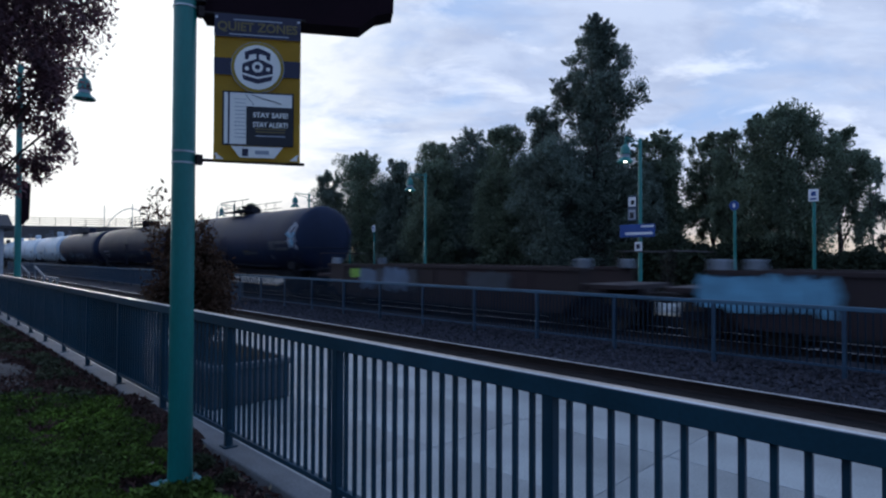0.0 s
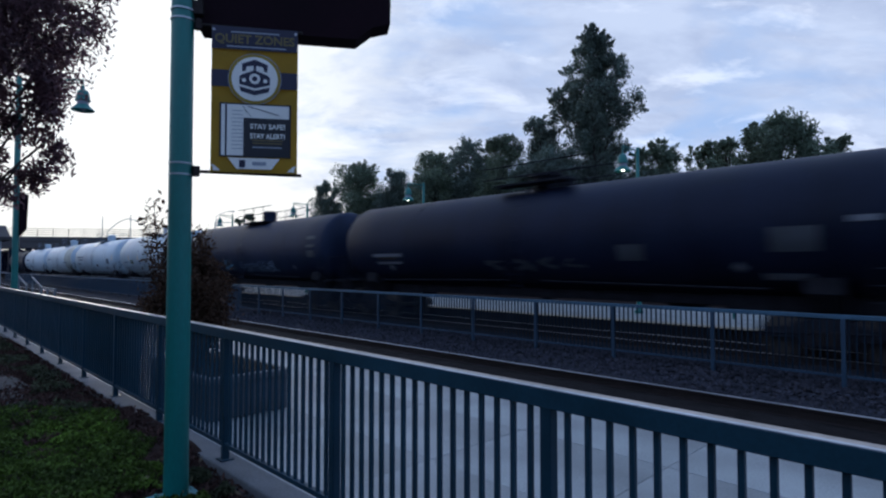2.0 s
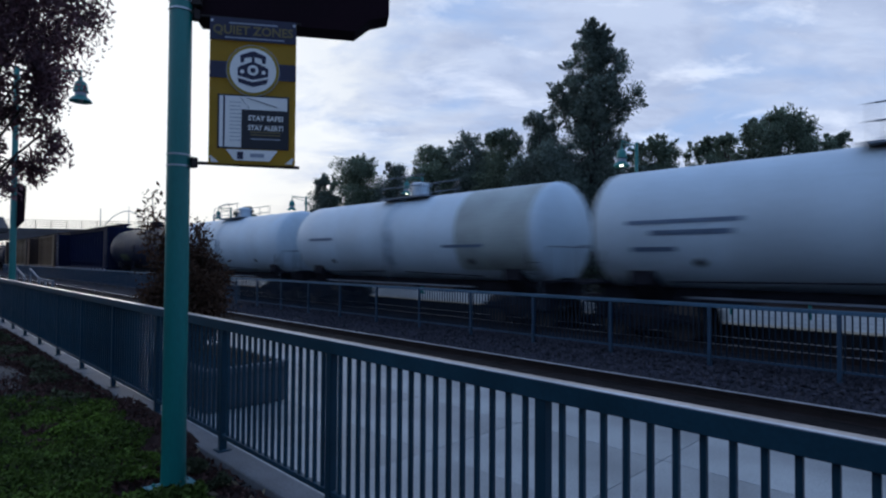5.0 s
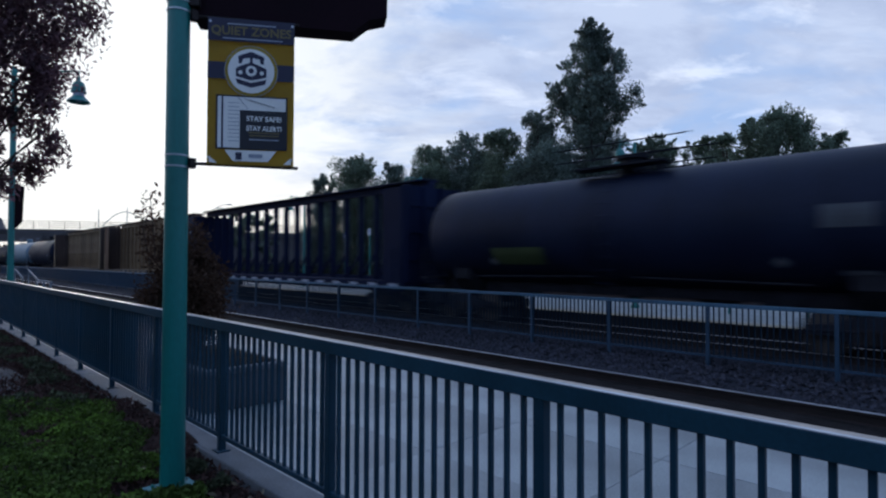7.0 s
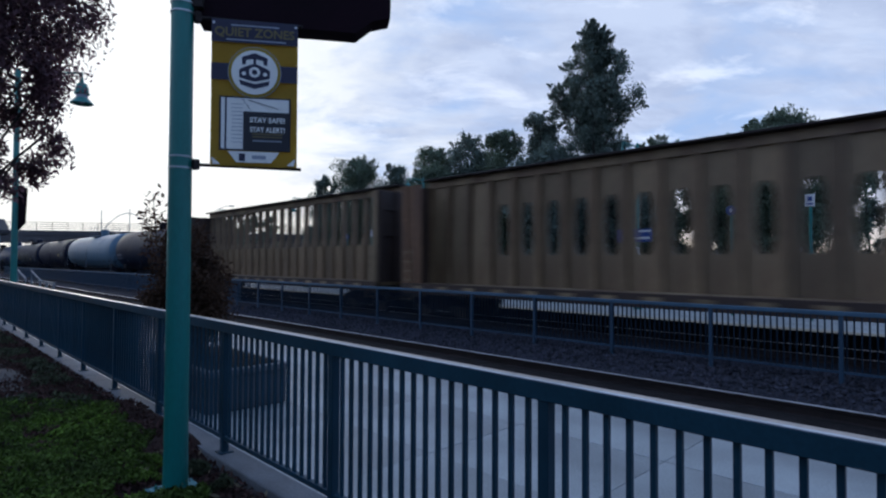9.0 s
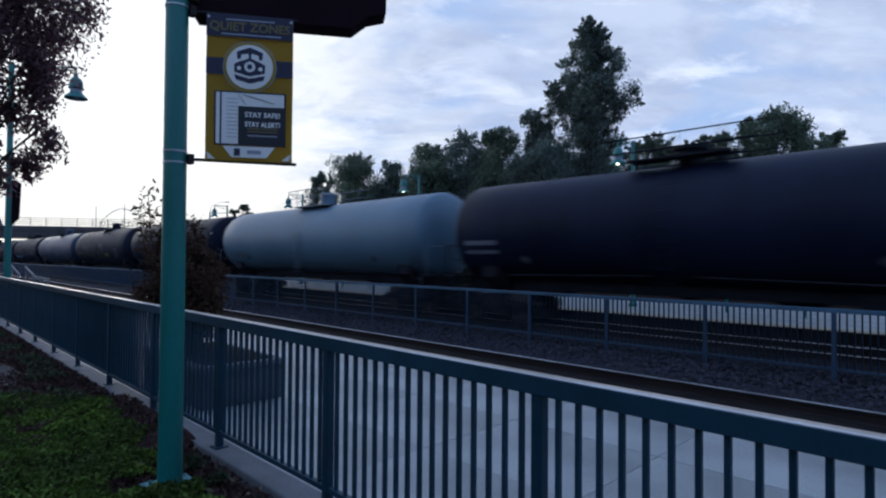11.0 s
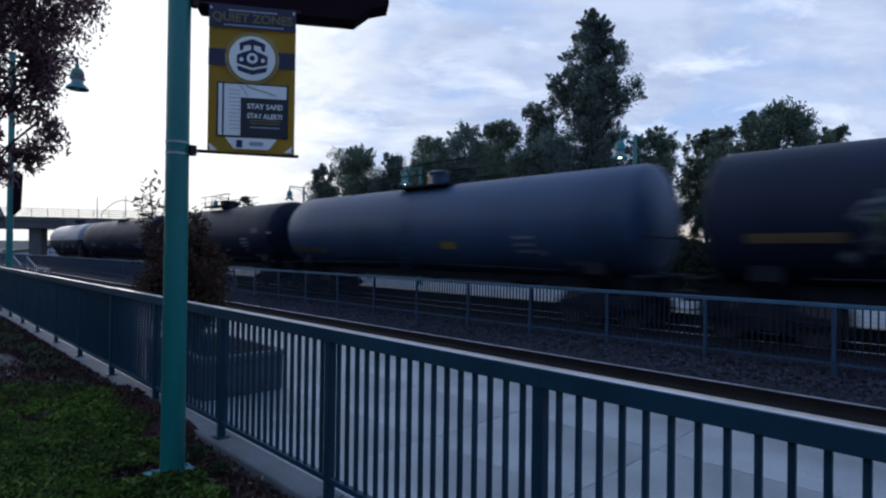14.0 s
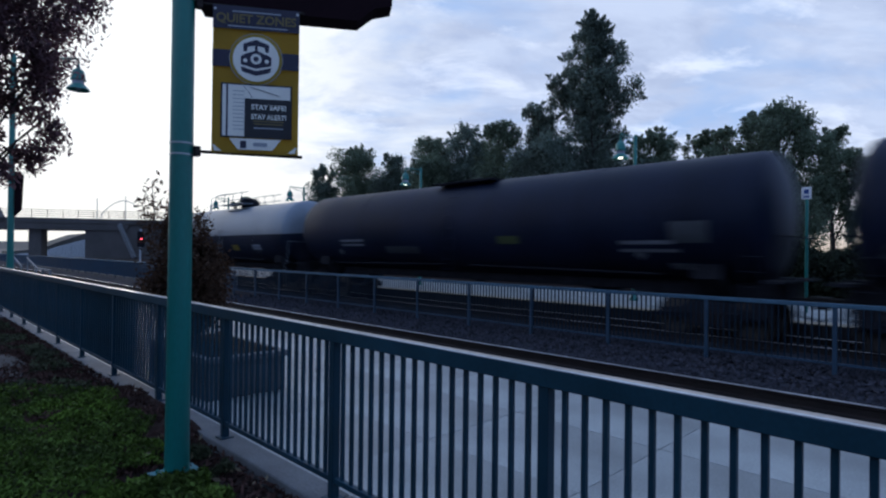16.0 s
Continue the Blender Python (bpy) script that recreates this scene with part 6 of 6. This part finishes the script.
    for yy in (-6.0, -3.0, 0.2):
        for z in (0.9, 2.9):
            w = part("window", box(BM(), 0.0, 0.06, yy, yy + 1.3, z, z + 1.0), WHITE, h, "white-framed window")
            part("pane", box(BM(), 0.055, 0.075, yy + 0.12, yy + 1.18, z + 0.1, z + 0.9), GLASS, w)
    # far street lamp seen over the train, bushes by the bridge
    t = thing("street_lamp", "distant grey street lamp with curved arm", "street lamp", pose(-110, 45, 0))
    bm = BM()
    rod(bm, (0, 0, 0), (0, 0, 11.6), 0.1, 0.06, 8)
    pts = [Vector((0, 3.0 * k, 11.6 + 1.2 * math.sin(math.pi * 0.5 * k))) for k in np.linspace(0, 1, 7)]
    for p, q in zip(pts, pts[1:]):
        rod(bm, p, q, 0.05, seg=6)
    part("pole", bm, BAN_GREY, t)
    part("head", box(BM(), -0.15, 0.15, 2.8, 3.7, 12.7, 12.9, 0.03), BAN_GREY, t)
    for i, (x, y, h, w) in enumerate(((-90, 42, 10.4, 2.5), (-112, 44, 9.0, 2.3), (-105, 45, 8.4, 2.2), (-84, 43, 8.8, 1.8))):
        tree("roadside_tree", "small dark roadside tree", x, y, h, w, LEAF, 90 + i, trunk=0.15, lobes=9, clumps=70, leaves=90, size=0.14, base=0.2)
    tr = tree("trackside_bush", "dark bush beside the tracks", -70, 5.2, 2.4, 2.2, LEAF_BUSH, 99, trunk=0.08, lobes=8, clumps=60, leaves=90, size=0.08, base=0.1, category="bush")
    # hills closing the horizon
    bm = BM()
    n = 90
    ring = []
    for i in range(n + 1):
        a = radians(-100 + 230 * i / n)
        r = 1300
        ring.append((bm.verts.new((-r * math.sin(a), r * math.cos(a), -2)), bm.verts.new((-(r + 250) * math.sin(a), (r + 250) * math.cos(a), 16 + 14 * noise.noise((i * 0.11, 0, 0)) + 5 * noise.noise((i * 0.5, 1, 0))))))
    for (a, b_), (c_, d) in zip(ring, ring[1:]):
        bm.faces.new((a, c_, d, b_))
    solid("hills", bm, EARTH, "low dark hills along the horizon", "hills", "structure", smooth=True)


build_far_platform_things()
build_planter()
build_trees()
build_distance()


# ---------------------------------------------------------------- motion
def motions():
    for car in train:
        m = car.matrix_basis.copy()
        walk(car, [(t, Matrix.Translation((SPEED * t, 0, 0)) @ m) for t in (0.0, 4.0, 8.0, 12.0, 16.0)])


motions()
